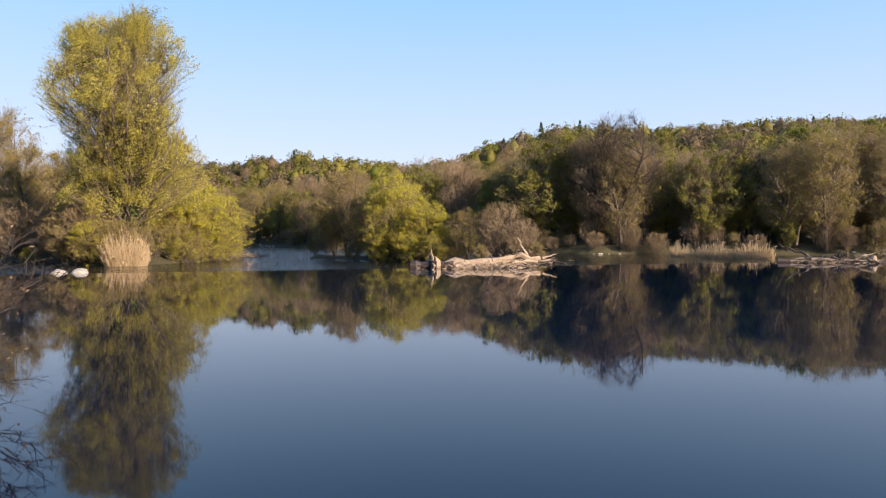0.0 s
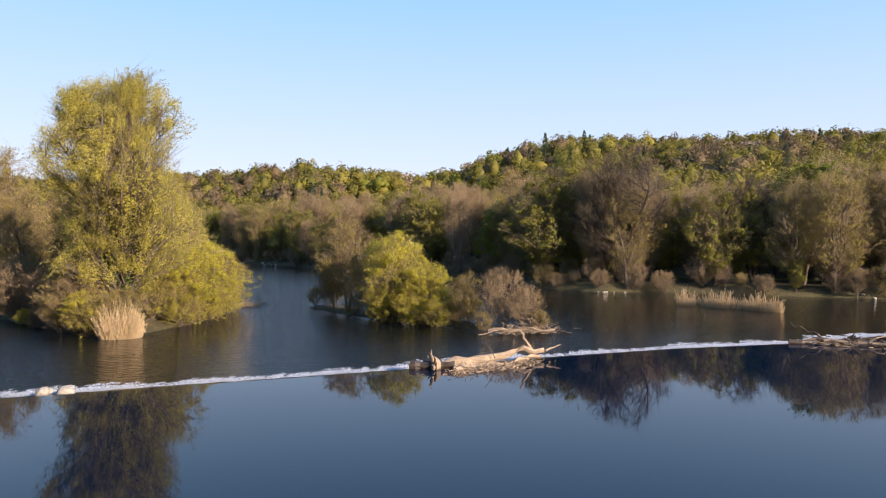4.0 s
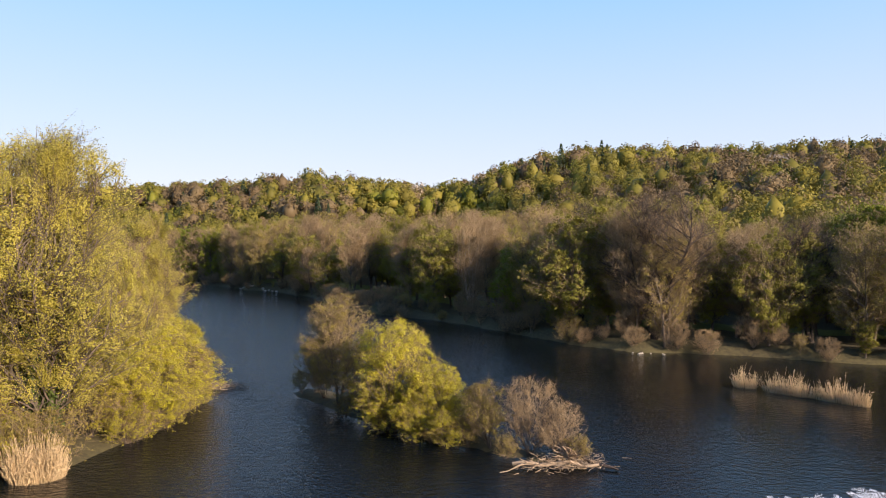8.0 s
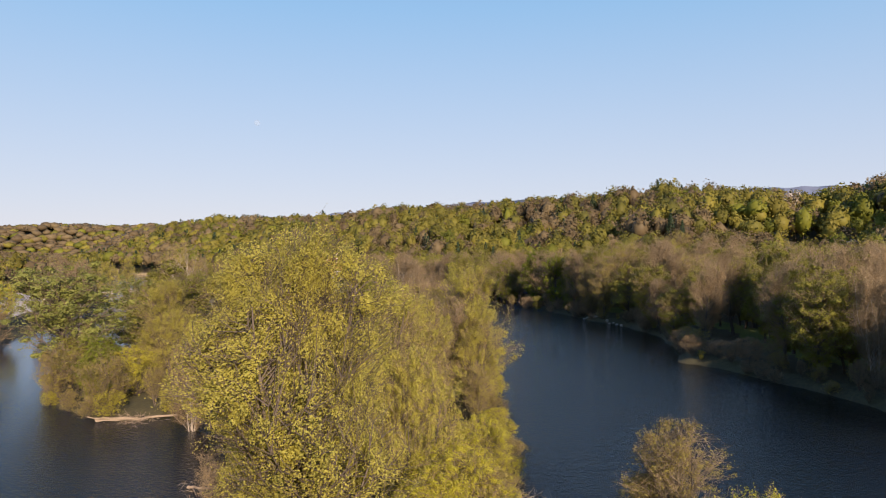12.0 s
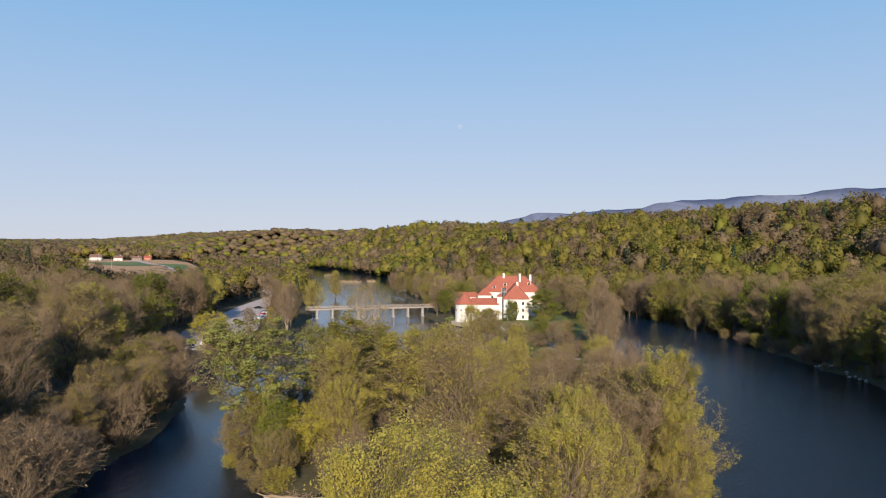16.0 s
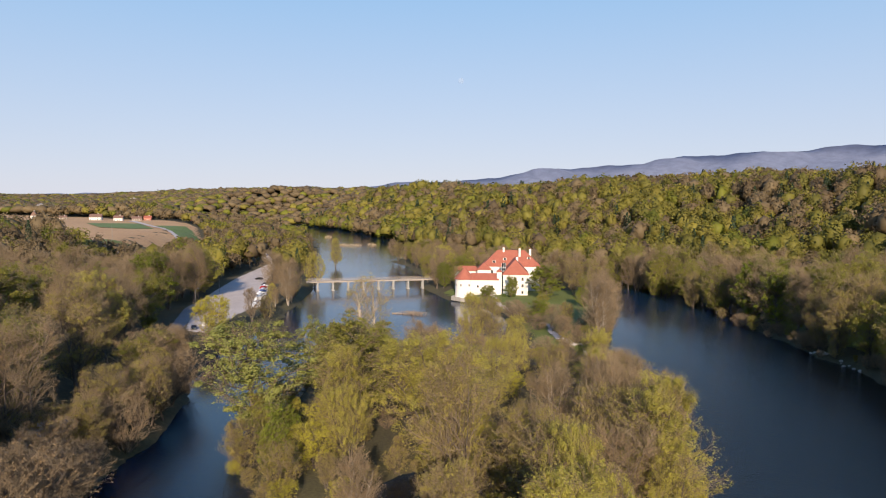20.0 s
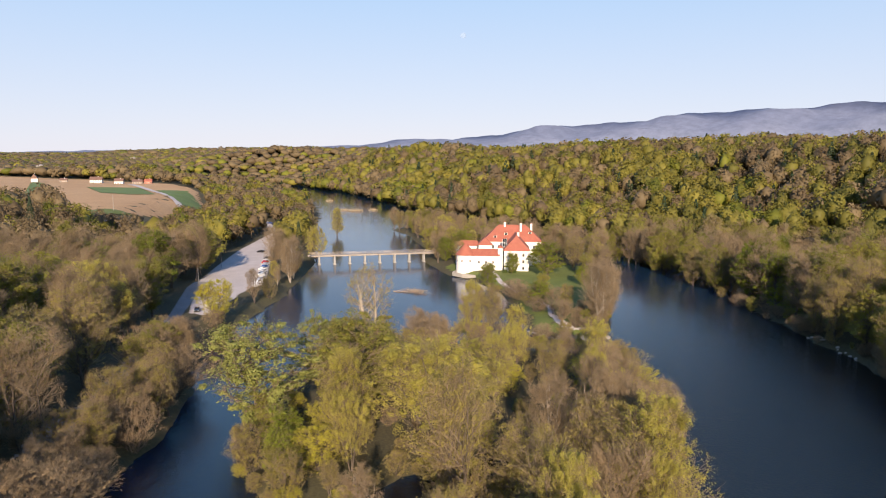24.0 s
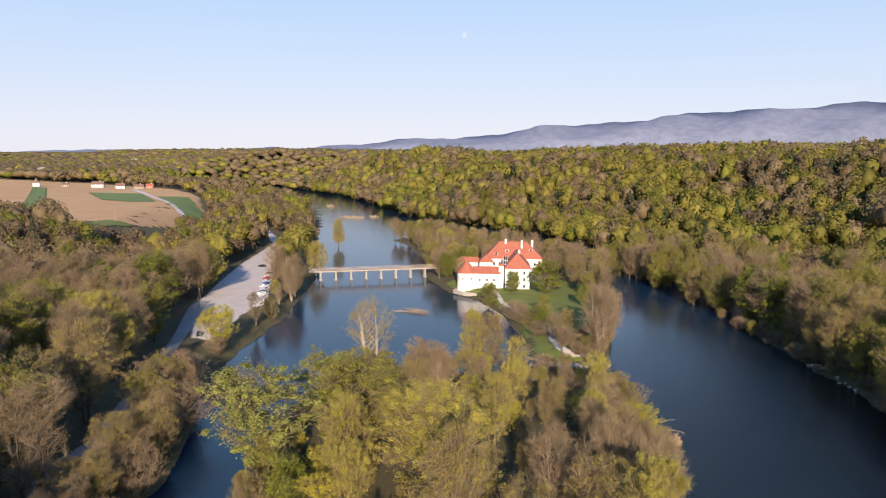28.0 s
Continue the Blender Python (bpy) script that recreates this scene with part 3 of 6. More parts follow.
drape("gravel_path", [(-244, 311), (-211, 284.5), (-178, 266), (-162, 256), (-157, 249.5), (-148, 242), (-141, 238.5), (-136, 244), (-133.5, 248), (-136, 249), (-140, 242.5), (-147, 245), (-155.5, 251.5), (-160, 257.6), (-177, 268), (-210, 286.7), (-243, 313)], 1.0, 0.12, M_GRAVEL,
      "pale gravel garden path over the lawn", "path")
drape("shore_stones", [(-128.5, 248), (-129.5, 240), (-134, 235.5), (-140, 232.5), (-142, 234.5), (-135, 239.5), (-132.5, 247)], 1.0, 0.10, M_STONE, "pale stone edging round the island tip", "shore")

# ---- trees ----
UP = np.array([0, 0, 1.0])


def unit(v):
    return v / np.maximum(np.linalg.norm(v, axis=-1, keepdims=True), 1e-9)


def grow(rng, start, way, length, segs, up, wig):
    n = len(start)
    pts = np.zeros((n, segs + 1, 3))
    pts[:, 0] = start
    d = unit(way)
    for i in range(segs):
        pts[:, i + 1] = pts[:, i] + d * (length / segs)[:, None]
        d = unit(d + UP * up + rng.normal(0, wig, (n, 3)))
    return pts


def tubes(pts, r0, r1, sides):
    """Tapered tubes along many polylines at once."""
    n, m, _ = pts.shape
    d = unit(np.concatenate([pts[:, 1:2] - pts[:, :1], pts[:, 2:] - pts[:, :-2], pts[:, -1:] - pts[:, -2:-1]], 1) if m > 2 else np.repeat(pts[:, 1:] - pts[:, :1], 2, 1))
    ref = np.where(np.abs(d[:, :1, 2:]) < 0.8, np.array([0, 0, 1.0]), np.array([1.0, 0, 0]))
    a = unit(np.cross(d, ref))
    b = np.cross(d, a)
    r = r0[:, None] + (r1 - r0)[:, None] * np.linspace(0, 1, m)[None, :] ** 0.8
    ang = np.arange(sides) * math.tau / sides
    ring = pts[:, :, None] + r[:, :, None, None] * (np.cos(ang)[:, None] * a[:, :, None] + np.sin(ang)[:, None] * b[:, :, None])
    base = (np.arange(n)[:, None, None] * m + np.arange(m - 1)[None, :, None]) * sides
    k = np.arange(sides)[None, None, :]
    k2 = (k + 1) % sides
    q = np.stack([base + k, base + k2, base + sides + k2, base + sides + k], -1).reshape(-1, 4)
    return ring.reshape(-1, 3), q


def cards(rng, pos, size, facing, spread_=0.9, slim=0.55):
    """Folded leaf shapes: kites with a crease, turned at random about a facing."""
    n = len(pos)
    nrm = unit(facing + rng.normal(0, spread_, (n, 3)))
    t = unit(np.cross(nrm, rng.normal(0, 1, (n, 3))))
    s = np.cross(nrm, t)
    h = size * (0.7 + 0.6 * rng.random(n))
    v = np.stack([pos - t * h[:, None] * 0.5, pos + (s * slim + nrm * 0.22) * h[:, None] * 0.5, pos + t * h[:, None] * 0.55, pos - (s * slim - nrm * 0.22) * h[:, None] * 0.5], 1)
    return v.reshape(-1, 3), np.arange(n * 4).reshape(-1, 4)


def join(chunks):
    v, q, o = [], [], 0
    for a, b in chunks:
        v.append(a)
        q.append(b + o)
        o += len(a)
    return np.concatenate(v), np.concatenate(q)


def along(rng, pts, n, lo, hi):
    """Random places on polylines, and the way there."""
    i = rng.integers(0, len(pts), n)
    t = (lo + (hi - lo) * rng.random(n)) * (pts.shape[1] - 1)
    k = np.minimum(t.astype(int), pts.shape[1] - 2)
    f = (t - k)[:, None]
    a, b = pts[i, k], pts[i, k + 1]
    return a * (1 - f) + b * f, unit(b - a), i


def reach(p, d, zc, rx, rz):
    """How far a ray goes inside the crown's outline."""
    s = np.array([1 / rx, 1 / rx, 1 / rz])
    q, e = (p - np.array([0, 0, zc])) * s, d * s
    a, b, c = (e * e).sum(-1), (q * e).sum(-1), (q * q).sum(-1) - 1
    return np.where(b * b - a * c > 0, (-b + np.sqrt(np.maximum(b * b - a * c, 0))) / a, 0.0)


def tree_meshes(name, seed, H, R, low, stems, limbs, twigs, sprays, leaves, leaf, rise=0.55, lean=0.12, trunk=0.02, droop=0.0, lumps=0.16, bark=None, twig=None, crown=None, slim=0.55, ivy=0, first=0.12, loose=0.33, clumps=150, plume=(1.15, 1.15, 0.85)):
    """A tree as meshes: stems with limbs, branches, leaves."""
    rng = np.random.default_rng(seed)
    zc, rz = (H + low) / 2, (H - low) / 2
    ph = rng.random(6) * 6.28

    def lump(v):
        r, z = np.hypot(v[:, 0], v[:, 1]), v[:, 2]
        th = np.arctan2(v[:, 1], v[:, 0])
        f = 1 + lumps * np.clip(r / R * 2, 0, 1) * (np.sin(2 * th + ph[0] + z * 0.30) + 0.8 * np.sin(3 * th + ph[1] - z * 0.5) + 0.7 * np.sin(z * 9 / H + ph[2] + th)) / 1.6
        return np.stack([v[:, 0] * f, v[:, 1] * f, z * (1 + 0.05 * np.sin(2 * th + ph[3]) * np.clip(r / R, 0, 1))], 1)

    a = rng.random(stems) * 6.28
    st = np.stack([np.cos(a), np.sin(a), 0 * a], 1) * (0.035 * R * (stems > 1)) - UP * 0.5
    way = np.stack([np.cos(a) * lean, np.sin(a) * lean, np.ones(stems)], 1)
    length = H * (0.80 + 0.12 * rng.random(stems)) + 0.5
    S = grow(rng, st, way, length, 9, 0.05, 0.05)
    tr = H * trunk / (stems ** 0.35)
    wood = [tubes(S, np.full(stems, tr), np.full(stems, tr * 0.12), 7)]
    p, d, i = along(rng, S, limbs, max(first, low / H * 0.9), 0.97)
    a = rng.random(limbs) * 6.28
    out = np.stack([np.cos(a), np.sin(a), 0 * a], 1)
    high = p[:, 2:3] / H
    way = unit(out + UP * (rise + rng.normal(0, 0.25, (limbs, 1)) + 0.6 * (high - 0.5)))
    ln = np.maximum(reach(p, way, zc, R, rz), 0.06 * H) * (0.62 + 0.36 * rng.random(limbs))
    Lm = grow(rng, p, way, ln, 6, 0.06 - droop, 0.10)
    r = np.clip(tr * (1 - 0.8 * high[:, 0]) * 0.55, 0.02, None) * np.clip(ln / (0.4 * H), 0.25, 1)
    wood.append(tubes(Lm, r, r * 0.15, 5))
    p, d, i = along(rng, Lm, twigs, 0.18, 1.0)
    way = unit(d + rng.normal(0, 0.62, (twigs, 3)) + UP * 0.25)
    ln = np.clip(reach(p, way, zc, R * 1.06, rz * 1.05), 0.03 * H, 0.17 * H) * (0.5 + 0.6 * rng.random(twigs))
    T = grow(rng, p, way, ln, 3, 0.05 - droop, 0.14)
    rt = np.full(twigs, max(0.014, 0.0015 * H))
    thin = [tubes(T, rt, rt * 0.3, 3)]
    p, d, i = along(rng, T, sprays, 0.2, 1.0)
    way = unit(d + rng.normal(0, 0.55, (sprays, 3)) + UP * 0.15)
    Y = grow(rng, p, way, H * (0.025 + 0.05 * rng.random(sprays)), 1, -droop, 0.15)
    rt = np.full(sprays, max(0.008, 0.0006 * H))
    thin.append(tubes(Y, rt, rt * 0.3, 3))
    # leaves: a third along the twigs, the rest in clumps round the branch ends with gaps between
    n1 = int(leaves * loose)
    n2 = leaves - n1
    p1, d1, i = along(rng, Y, n1, 0.1, 1.05)
    p1 = p1 + rng.normal(0, leaf * 0.55, (n1, 3))
    c, d2, i = along(rng, T, clumps, 0.35, 1.0)
    rho = H * 0.034 * rng.uniform(0.55, 1.35, clumps)
    k = rng.integers(0, clumps, n2)
    u = unit(rng.normal(0, 1, (n2, 3)) + UP * 0.25)
    p2 = c[k] + u * (rho[k] * (0.45 + 0.6 * rng.random(n2)))[:, None] * np.array(plume)
    p = np.concatenate([p1, p2])
    face = np.concatenate([unit(p1 - np.array([0, 0, zc * 0.9])) * 0.7 + UP * 0.35, u * 1.5 + UP * 0.2])
    lv = cards(rng, p, np.full(leaves, leaf), face, 0.6, slim)
    res = []
    for part_name, (v, q), m, sm in (("trunk", join(wood), bark, True), ("branchwork", join(thin), twig, False), ("crown", lv, crown, False)):
        res.append((part_name, mesh_of(name + "_" + part_name, lump(v), q, None, m, sm)))
    if ivy:
        p, d, i = along(rng, S, ivy, 0.02, 0.5)
        off = unit(rng.normal(0, 1, (ivy, 3)) * np.array([1, 1, 0.2]))
        p = p + off * (tr * 0.8 + 0.35 * rng.random((ivy, 1)) ** 2 * 2)
        v, q = cards(rng, p, np.full(ivy, 0.28), off, 0.5, 0.8)
        res.append(("ivy", mesh_of(name + "_ivy", lump(v), q, None, M_IVY)))
    return res, H


KINDS, FIRST = {}, {}


def kind(key, name, label, category, group, **kw):
    KINDS[key] = (name, label, category, group, kw)


def plant(key, x, y, h, turn=None, wide=1.0, label="", sink=0.05, z=None):
    """Puts a tree of a kind at x, y with height h."""
    name, lab, cat, grp, kw = KINDS[key]
    if key not in FIRST:
        FIRST[key] = [tree_meshes(key, **kw), None]
    (meshes, H), first = FIRST[key]
    s = h / H
    gz = ground_z(x, y) if z is None else z
    turn = RNG.random() * 360 if turn is None else turn
    m = Matrix.Translation((x, y, gz - sink)) @ pose(0, 0, 0, 0, 0, turn) @ Matrix.Diagonal((s * wide, s * wide, s, 1))
    if first is None:
        ob = thing(name, m, lab, cat, grp)
        for pn, me in meshes:
            part(pn, me, None, ob)
        FIRST[key][1] = ob
    else:
        ob = copy_thing(first, m @ Matrix.Diagonal([1 / c for c in first.scale] + [1]))
    if label:
        ob["label"] = label
    return ob


kind("hero", "willow_tree", "tall yellow-green willow with many upright stems and ivy", "tree", "", seed=3, H=29, R=7.7, low=1.5, first=0.09, stems=7, limbs=200, twigs=2600, sprays=6000, leaves=200000, leaf=0.16,
     rise=1.35, lean=0.17, trunk=0.021, lumps=0.24, plume=(0.9, 0.9, 1.35), slim=0.55, bark=M_BARK, twig=M_BARK, crown=M_WILLOW, ivy=9000, clumps=700)
kind("willow", "willow_tree", "yellow-green willow coming into leaf", "tree", "island willows", seed=5, H=20, R=6.2, low=1.5, stems=4, limbs=90, twigs=1000, sprays=4200, leaves=34000, leaf=0.19,
     rise=0.95, lean=0.16, bark=M_BARK, twig=M_TWIG, crown=M_WILLOW, clumps=230, lumps=0.2, plume=(0.9, 0.9, 1.25))
kind("willow2", "willow_tree", "yellow-green willow coming into leaf", "tree", "island willows", seed=15, H=18, R=6.8, low=1.0, stems=5, limbs=90, twigs=1000, sprays=4200, leaves=34000, leaf=0.19,
     rise=0.8, lean=0.24, bark=M_BARK, twig=M_TWIG, crown=M_WILLOW, clumps=230, lumps=0.2, plume=(0.9, 0.9, 1.25))
kind("olive", "broadleaf_tree", "olive-green broadleaf tree in early leaf", "tree", "riverside trees", seed=21, H=20, R=5.6, low=4, stems=1, limbs=70, twigs=900, sprays=2200, leaves=17000, leaf=0.32,
     rise=0.6, bark=M_BARK, twig=M_TWIG, crown=M_OLIVE)
kind("olive2", "broadleaf_tree", "olive-green broadleaf tree in early leaf", "tree", "riverside trees", seed=22, H=20, R=6.6, low=3, stems=2, limbs=80, twigs=900, sprays=2200, leaves=17000, leaf=0.32,
     rise=0.7, bark=M_BARK, twig=M_TWIG, crown=M_OLIVE, lumps=0.22)
kind("green", "broadleaf_tree", "fresh green broadleaf tree in full spring leaf", "tree", "riverside trees", seed=31, H=18, R=6.4, low=2.0, stems=1, limbs=80, twigs=900, sprays=2200, leaves=16000, leaf=0.38,
     rise=0.6, bark=M_BARK, twig=M_TWIG, crown=M_GREEN)
kind("poplar", "poplar_tree", "grey-green poplar with pale open limbs", "tree", "island poplars", seed=33, H=22, R=7.6, low=3.5, stems=1, limbs=60, twigs=900, sprays=2200, leaves=19000, leaf=0.36,
     rise=0.5, bark=M_BARK, twig=M_TWIG, crown=M_POPLAR, lumps=0.22)
kind("bare", "bare_tree", "bare brown tree with swelling spring buds", "tree", "bare riverside trees", seed=41, H=24, R=5.4, low=5.5, stems=1, limbs=66, twigs=1000, sprays=3200, leaves=5600, leaf=0.20,
     rise=0.75, bark=M_BARK, twig=M_TWIG, crown=M_BUD, loose=0.6, clumps=170)
kind("bare2", "alder_tree", "leafless brown alder with several stems", "tree", "leafless alders", seed=42, H=24, R=6.6, low=4.5, stems=3, limbs=80, twigs=1000, sprays=3200, leaves=5600, leaf=0.20,
     rise=0.7, lean=0.2, bark=M_BARK, twig=M_TWIG, crown=M_BUD, lumps=0.22)
kind("budding", "budding_tree", "brownish tree with first yellow-green leaves", "tree", "budding trees", seed=43, H=19, R=5.6, low=2.5, stems=2, limbs=80, twigs=1300, sprays=3600, leaves=10000, leaf=0.23,
     rise=0.85, lean=0.16, bark=M_BARK, twig=M_TWIG, crown=M_BUDGREEN, loose=0.45, clumps=150)
kind("oak", "oak_tree", "large bare oak with dark spreading limbs", "tree", "bare riverside trees", seed=46, H=26, R=9.5, low=6, stems=3, limbs=70, twigs=1700, sprays=2600, leaves=1200, leaf=0.26,
     rise=0.75, lean=0.30, trunk=0.026, bark=M_BARK_SHADED, twig=M_BARK_SHADED, crown=M_BUD, loose=0.6, clumps=170)
kind("birch", "bare_tree", "pale-stemmed bare tree clump", "tree", "pale bare trees", seed=47, H=20, R=4.6, low=3, stems=5, limbs=80, twigs=1300, sprays=3800, leaves=3000, leaf=0.24,
     rise=1.3, lean=0.15, trunk=0.014, bark=M_BARK_PALE, twig=M_TWIG, crown=M_BUD, loose=0.6, clumps=170)
kind("conifer", "spruce_tree", "dark green spruce with drooping boughs", "tree", "spruces", seed=51, H=24, R=3.8, low=2, stems=1, limbs=150, twigs=900, sprays=1800, leaves=9000, leaf=0.5,
     rise=-0.1, lean=0.0, droop=0.06, lumps=0.08, bark=M_BARK, twig=M_BARK, crown=M_CONIFER, slim=0.4)
kind("bush", "willow_bush", "bright yellow-green willow bush over the water", "bush", "willow bushes", seed=61, H=9, R=5.2, low=-2.2, first=0.03, stems=11, limbs=190, twigs=1400, sprays=4500, leaves=34000, leaf=0.125,
     rise=0.8, lean=0.45, trunk=0.016, bark=M_BARK, twig=M_TWIG, crown=M_BUSH, clumps=420, loose=0.45)
kind("shrub", "bare_shrub", "leafless grey-brown shrub with many thin stems", "shrub", "bare shrubs", seed=62, H=6, R=3.4, low=-1.0, first=0.03, stems=12, limbs=110, twigs=1100, sprays=3400, leaves=2200, leaf=0.12,
     rise=1.2, lean=0.42, trunk=0.012, bark=M_BARK, twig=M_TWIG, crown=M_BUD, loose=0.6, clumps=170)
kind("shrubg", "budding_shrub", "grey-brown shrub with yellowish opening buds", "shrub", "budding shrubs", seed=63, H=7, R=3.8, low=-1.2, first=0.03, stems=10, limbs=110, twigs=1100, sprays=3200, leaves=4600, leaf=0.17,
     rise=1.1, lean=0.40, trunk=0.012, bark=M_BARK, twig=M_TWIG, crown=M_BUDGREEN, loose=0.45, clumps=150)
# the shade on this shrub is put into its bark colour
kind("overhang", "bare_shrub", "leafless shrub coloured dark with shade over the still pool", "shrub", "bare shrubs", seed=66, H=6, R=3.4, low=-1.0, first=0.03, stems=12, limbs=110, twigs=1100, sprays=3000, leaves=500, leaf=0.10,
     rise=0.9, lean=0.5, trunk=0.009, bark=M_BARK_SHADED, twig=M_BARK_SHADED, crown=M_BUD, loose=0.6, clumps=170)
kind("blossom", "blossom_tree", "white-blossomed wild cherry tree", "tree", "blossom trees", seed=64, H=14, R=4.6, low=3, stems=1, limbs=60, twigs=700, sprays=1600, leaves=9000, leaf=0.34,
     rise=0.7, bark=M_BARK, twig=M_TWIG, crown=M_BLOSSOM)

# the willow group on the near island tip
plant("hero", -35.8, 80.6, 27.6, 40, 1.03)
plant("willow", -57, 146, 23, 10, 1.1)
plant("willow2", -36.5, 97, 17, 10, 0.7)
plant("budding", -80, 128, 28.5, 80, 0.85)
plant("birch", -86, 113, 15.5, 80, 1.0)
plant("willow", -47, 108, 22, 130, 0.9)
plant("bush", -31.5, 95, 9.5, 30, 1.15)
for x, y, h in ((-30.4, 92.4, 4.6), (-30.2, 98.0, 4.6), (-31.0, 85.5, 4.2), (-31.0, 102.0, 5.0)):
    plant("bush", x, y, h, None, 1.15)
plant("bush", -31.8, 87.5, 6.2, 100, 0.95)
plant("bush", -34.5, 106, 9, 200, 0.9)
plant("shrubg", -41, 80, 7, 20, 1.1)
plant("shrub", -45, 84, 7, 60, 1.2)
plant("shrub", -53, 90, 8, 60, 1.2)
plant("shrubg", -39, 88, 8, 150, 1.2)
plant("bush", -30.8, 89.5, 8.5, 10, 1.1)
plant("shrub", -39.5, 78.5, 6.5, 250, 0.9)
plant("shrubg", -36.5, 76.5, 5.0, 250, 1.0)
plant("willow2", -42, 92, 17, 250, 0.8)
# the islet of driftwood
plant("bush", -5.8, 90.4, 11.2, 15, 0.86)
for x, y, h in ((-6.6, 90.2, 5.0), (-3.6, 87.4, 4.2), (-0.6, 85.6, 3.8), (-1.8, 92.4, 5.0), (1.8, 86.6, 4.0), (-8.2, 93.0, 4.2)):
    plant("bush", x, y, h, None, 1.1)
plant("bush", -2.0, 87.6, 7.2, 80, 0.8)
plant("budding", -13.2, 100.4, 12.6, 50, 1.15, label="small budding tree with thin upright stems")
plant("shrubg", -9, 95, 8.5, 50, 1.0)
plant("shrubg", -15.5, 103.5, 7.5, 120, 0.9)
plant("shrubg", 3.6, 84.4, 6.0, 80, 0.95)
plant("shrub", 7.0, 82.4, 6.6, 20, 0.95)
plant("shrub", 9.6, 81.4, 5.0, 140, 0.9)
plant("shrub", -17, 106, 5.0, 20, 0.9)
for x, y, h in ((-7, 92, 3.5), (-2, 86.6, 2.6), (1.6, 85.2, 3.0), (4.8, 82.0, 2.4), (10.8, 80.6, 2.6), (-12, 96.5, 3.0), (-19, 106.5, 2.6), (3, 89.5, 3.4)):
    plant("shrubg", x, y, h, None, 1.2)
# the shrub beside the first camera place
plant("overhang", -8.4, 11.4, 3.0, 200, 1.5, z=0.65)
plant("overhang", -8.4, 9.6, 2.8, 20, 1.5, z=0.65)

# trees that stand out on the wooded island
for key, x, y, h, wd in (("poplar", -135, 124, 24, 1.35), ("olive2", -130, 146, 23, 1.4), ("willow2", -103, 145, 23, 1.5), ("green", -121, 121, 11, 1.2), ("green", -113, 117, 10, 1.1),
                         ("poplar", -148, 150, 20, 1.2), ("willow", -118, 134, 20, 1.1), ("olive", -140, 158, 20, 1.3), ("willow", -152, 206, 20, 0.8), ("budding", -150, 211, 21, 0.85),
                         ("willow", -132, 203, 16, 0.9), ("willow2", -113, 213, 14, 0.9), ("willow", -104, 201, 15, 0.9), ("shrubg", -100, 213, 9, 1.1), ("shrub", -162, 197, 10, 1.4),
                         ("shrub", -150, 186, 12, 1.4), ("birch", -144, 184, 15, 1.0), ("bare2", -158, 188, 14, 1.1), ("willow", -112, 172, 17, 0.9), ("olive", -126, 178, 13, 1.0),
                         ("bare", -76, 168, 21, 1.0), ("bare2", -70, 160, 20, 1.0), ("birch", -80, 152, 21, 1.1), ("budding", -68, 148, 20, 1.1), ("budding", -60, 150, 19, 1.0), ("bare2", -58, 138, 19, 1.0),
                         ("budding", -63, 128, 21, 1.0), ("birch", -75, 160, 21, 1.0), ("willow", -57, 124, 21, 0.9), ("budding", -72, 134, 19, 1.1), ("willow", -52, 140, 17, 0.9), ("bare", -88, 175, 17, 1.0),
                         ("willow", -92, 182, 16, 0.8), ("shrub", -84, 188, 9, 1.2), ("budding", -66, 112, 18, 1.0), ("willow2", -50, 118, 20, 0.9), ("birch", -66, 165, 19, 1.0), ("budding", -72, 176, 15, 0.9),
                         ("bare2", -96, 192, 15, 1.0), ("willow2", -122, 190, 15, 0.8), ("budding", -106, 185, 15, 1.0), ("bare2", -116, 205, 12, 1.0), ("budding", -125, 216, 11, 1.0), ("olive", -146, 166, 15, 0.9),
                         ("willow", -122, 160, 15, 0.8), ("willow", -90, 138, 15, 0.5), ("budding", -84, 130, 14, 0.7), ("willow2", -108, 128, 15, 0.8), ("bare2", -140, 195, 11, 1.2), ("shrub", -172, 182, 8, 1.3)):
    plant(key, x, y, h, None, wd)

# ---- driftwood, reeds, stones ----
def stick(rng, a, b, r0, r1, sides=6, bend=0.08, n=5):
    n = n + 4 if r0 > 0.14 else n
    a, b = Vector(a), Vector(b)
    ln = (b - a).length
    pts = [a.lerp(b, i / (n - 1)) + Vector(rng.normal(0, bend * ln * 0.25, 3)) * (0 < i < n - 1) for i in range(n)]
    bm = tube(pts, [(r0 + (r1 - r0) * i / (n - 1)) * rng.uniform(0.85, 1.15) for i in range(n)], sides)
    for v in bm.verts:
        v.co += Vector(rng.normal(0, 0.09 * (r0 + r1) / 2, 3))
    return bm


def litter(rng, n, size, length, flat=0.35):
    """A tangle of small sticks in a flattened heap."""
    bm = bmesh.new()
    for _ in range(n):
        p = Vector(rng.normal(0, 1, 3) * np.array(size))
        p.z = abs(p.z)
        d = Vector(rng.normal(0, 1, 3) * np.array((1, 0.7, flat))).normalized() * length * rng.uniform(0.4, 1.2)
        d.z = max(d.z, -p.z * 0.8)
        add_to(bm, tube([p, p + d * 0.5 + Vector(rng.normal(0, 0.06, 3)), p + d], [0.035, 0.028, 0.012], 3, False))
    return bm


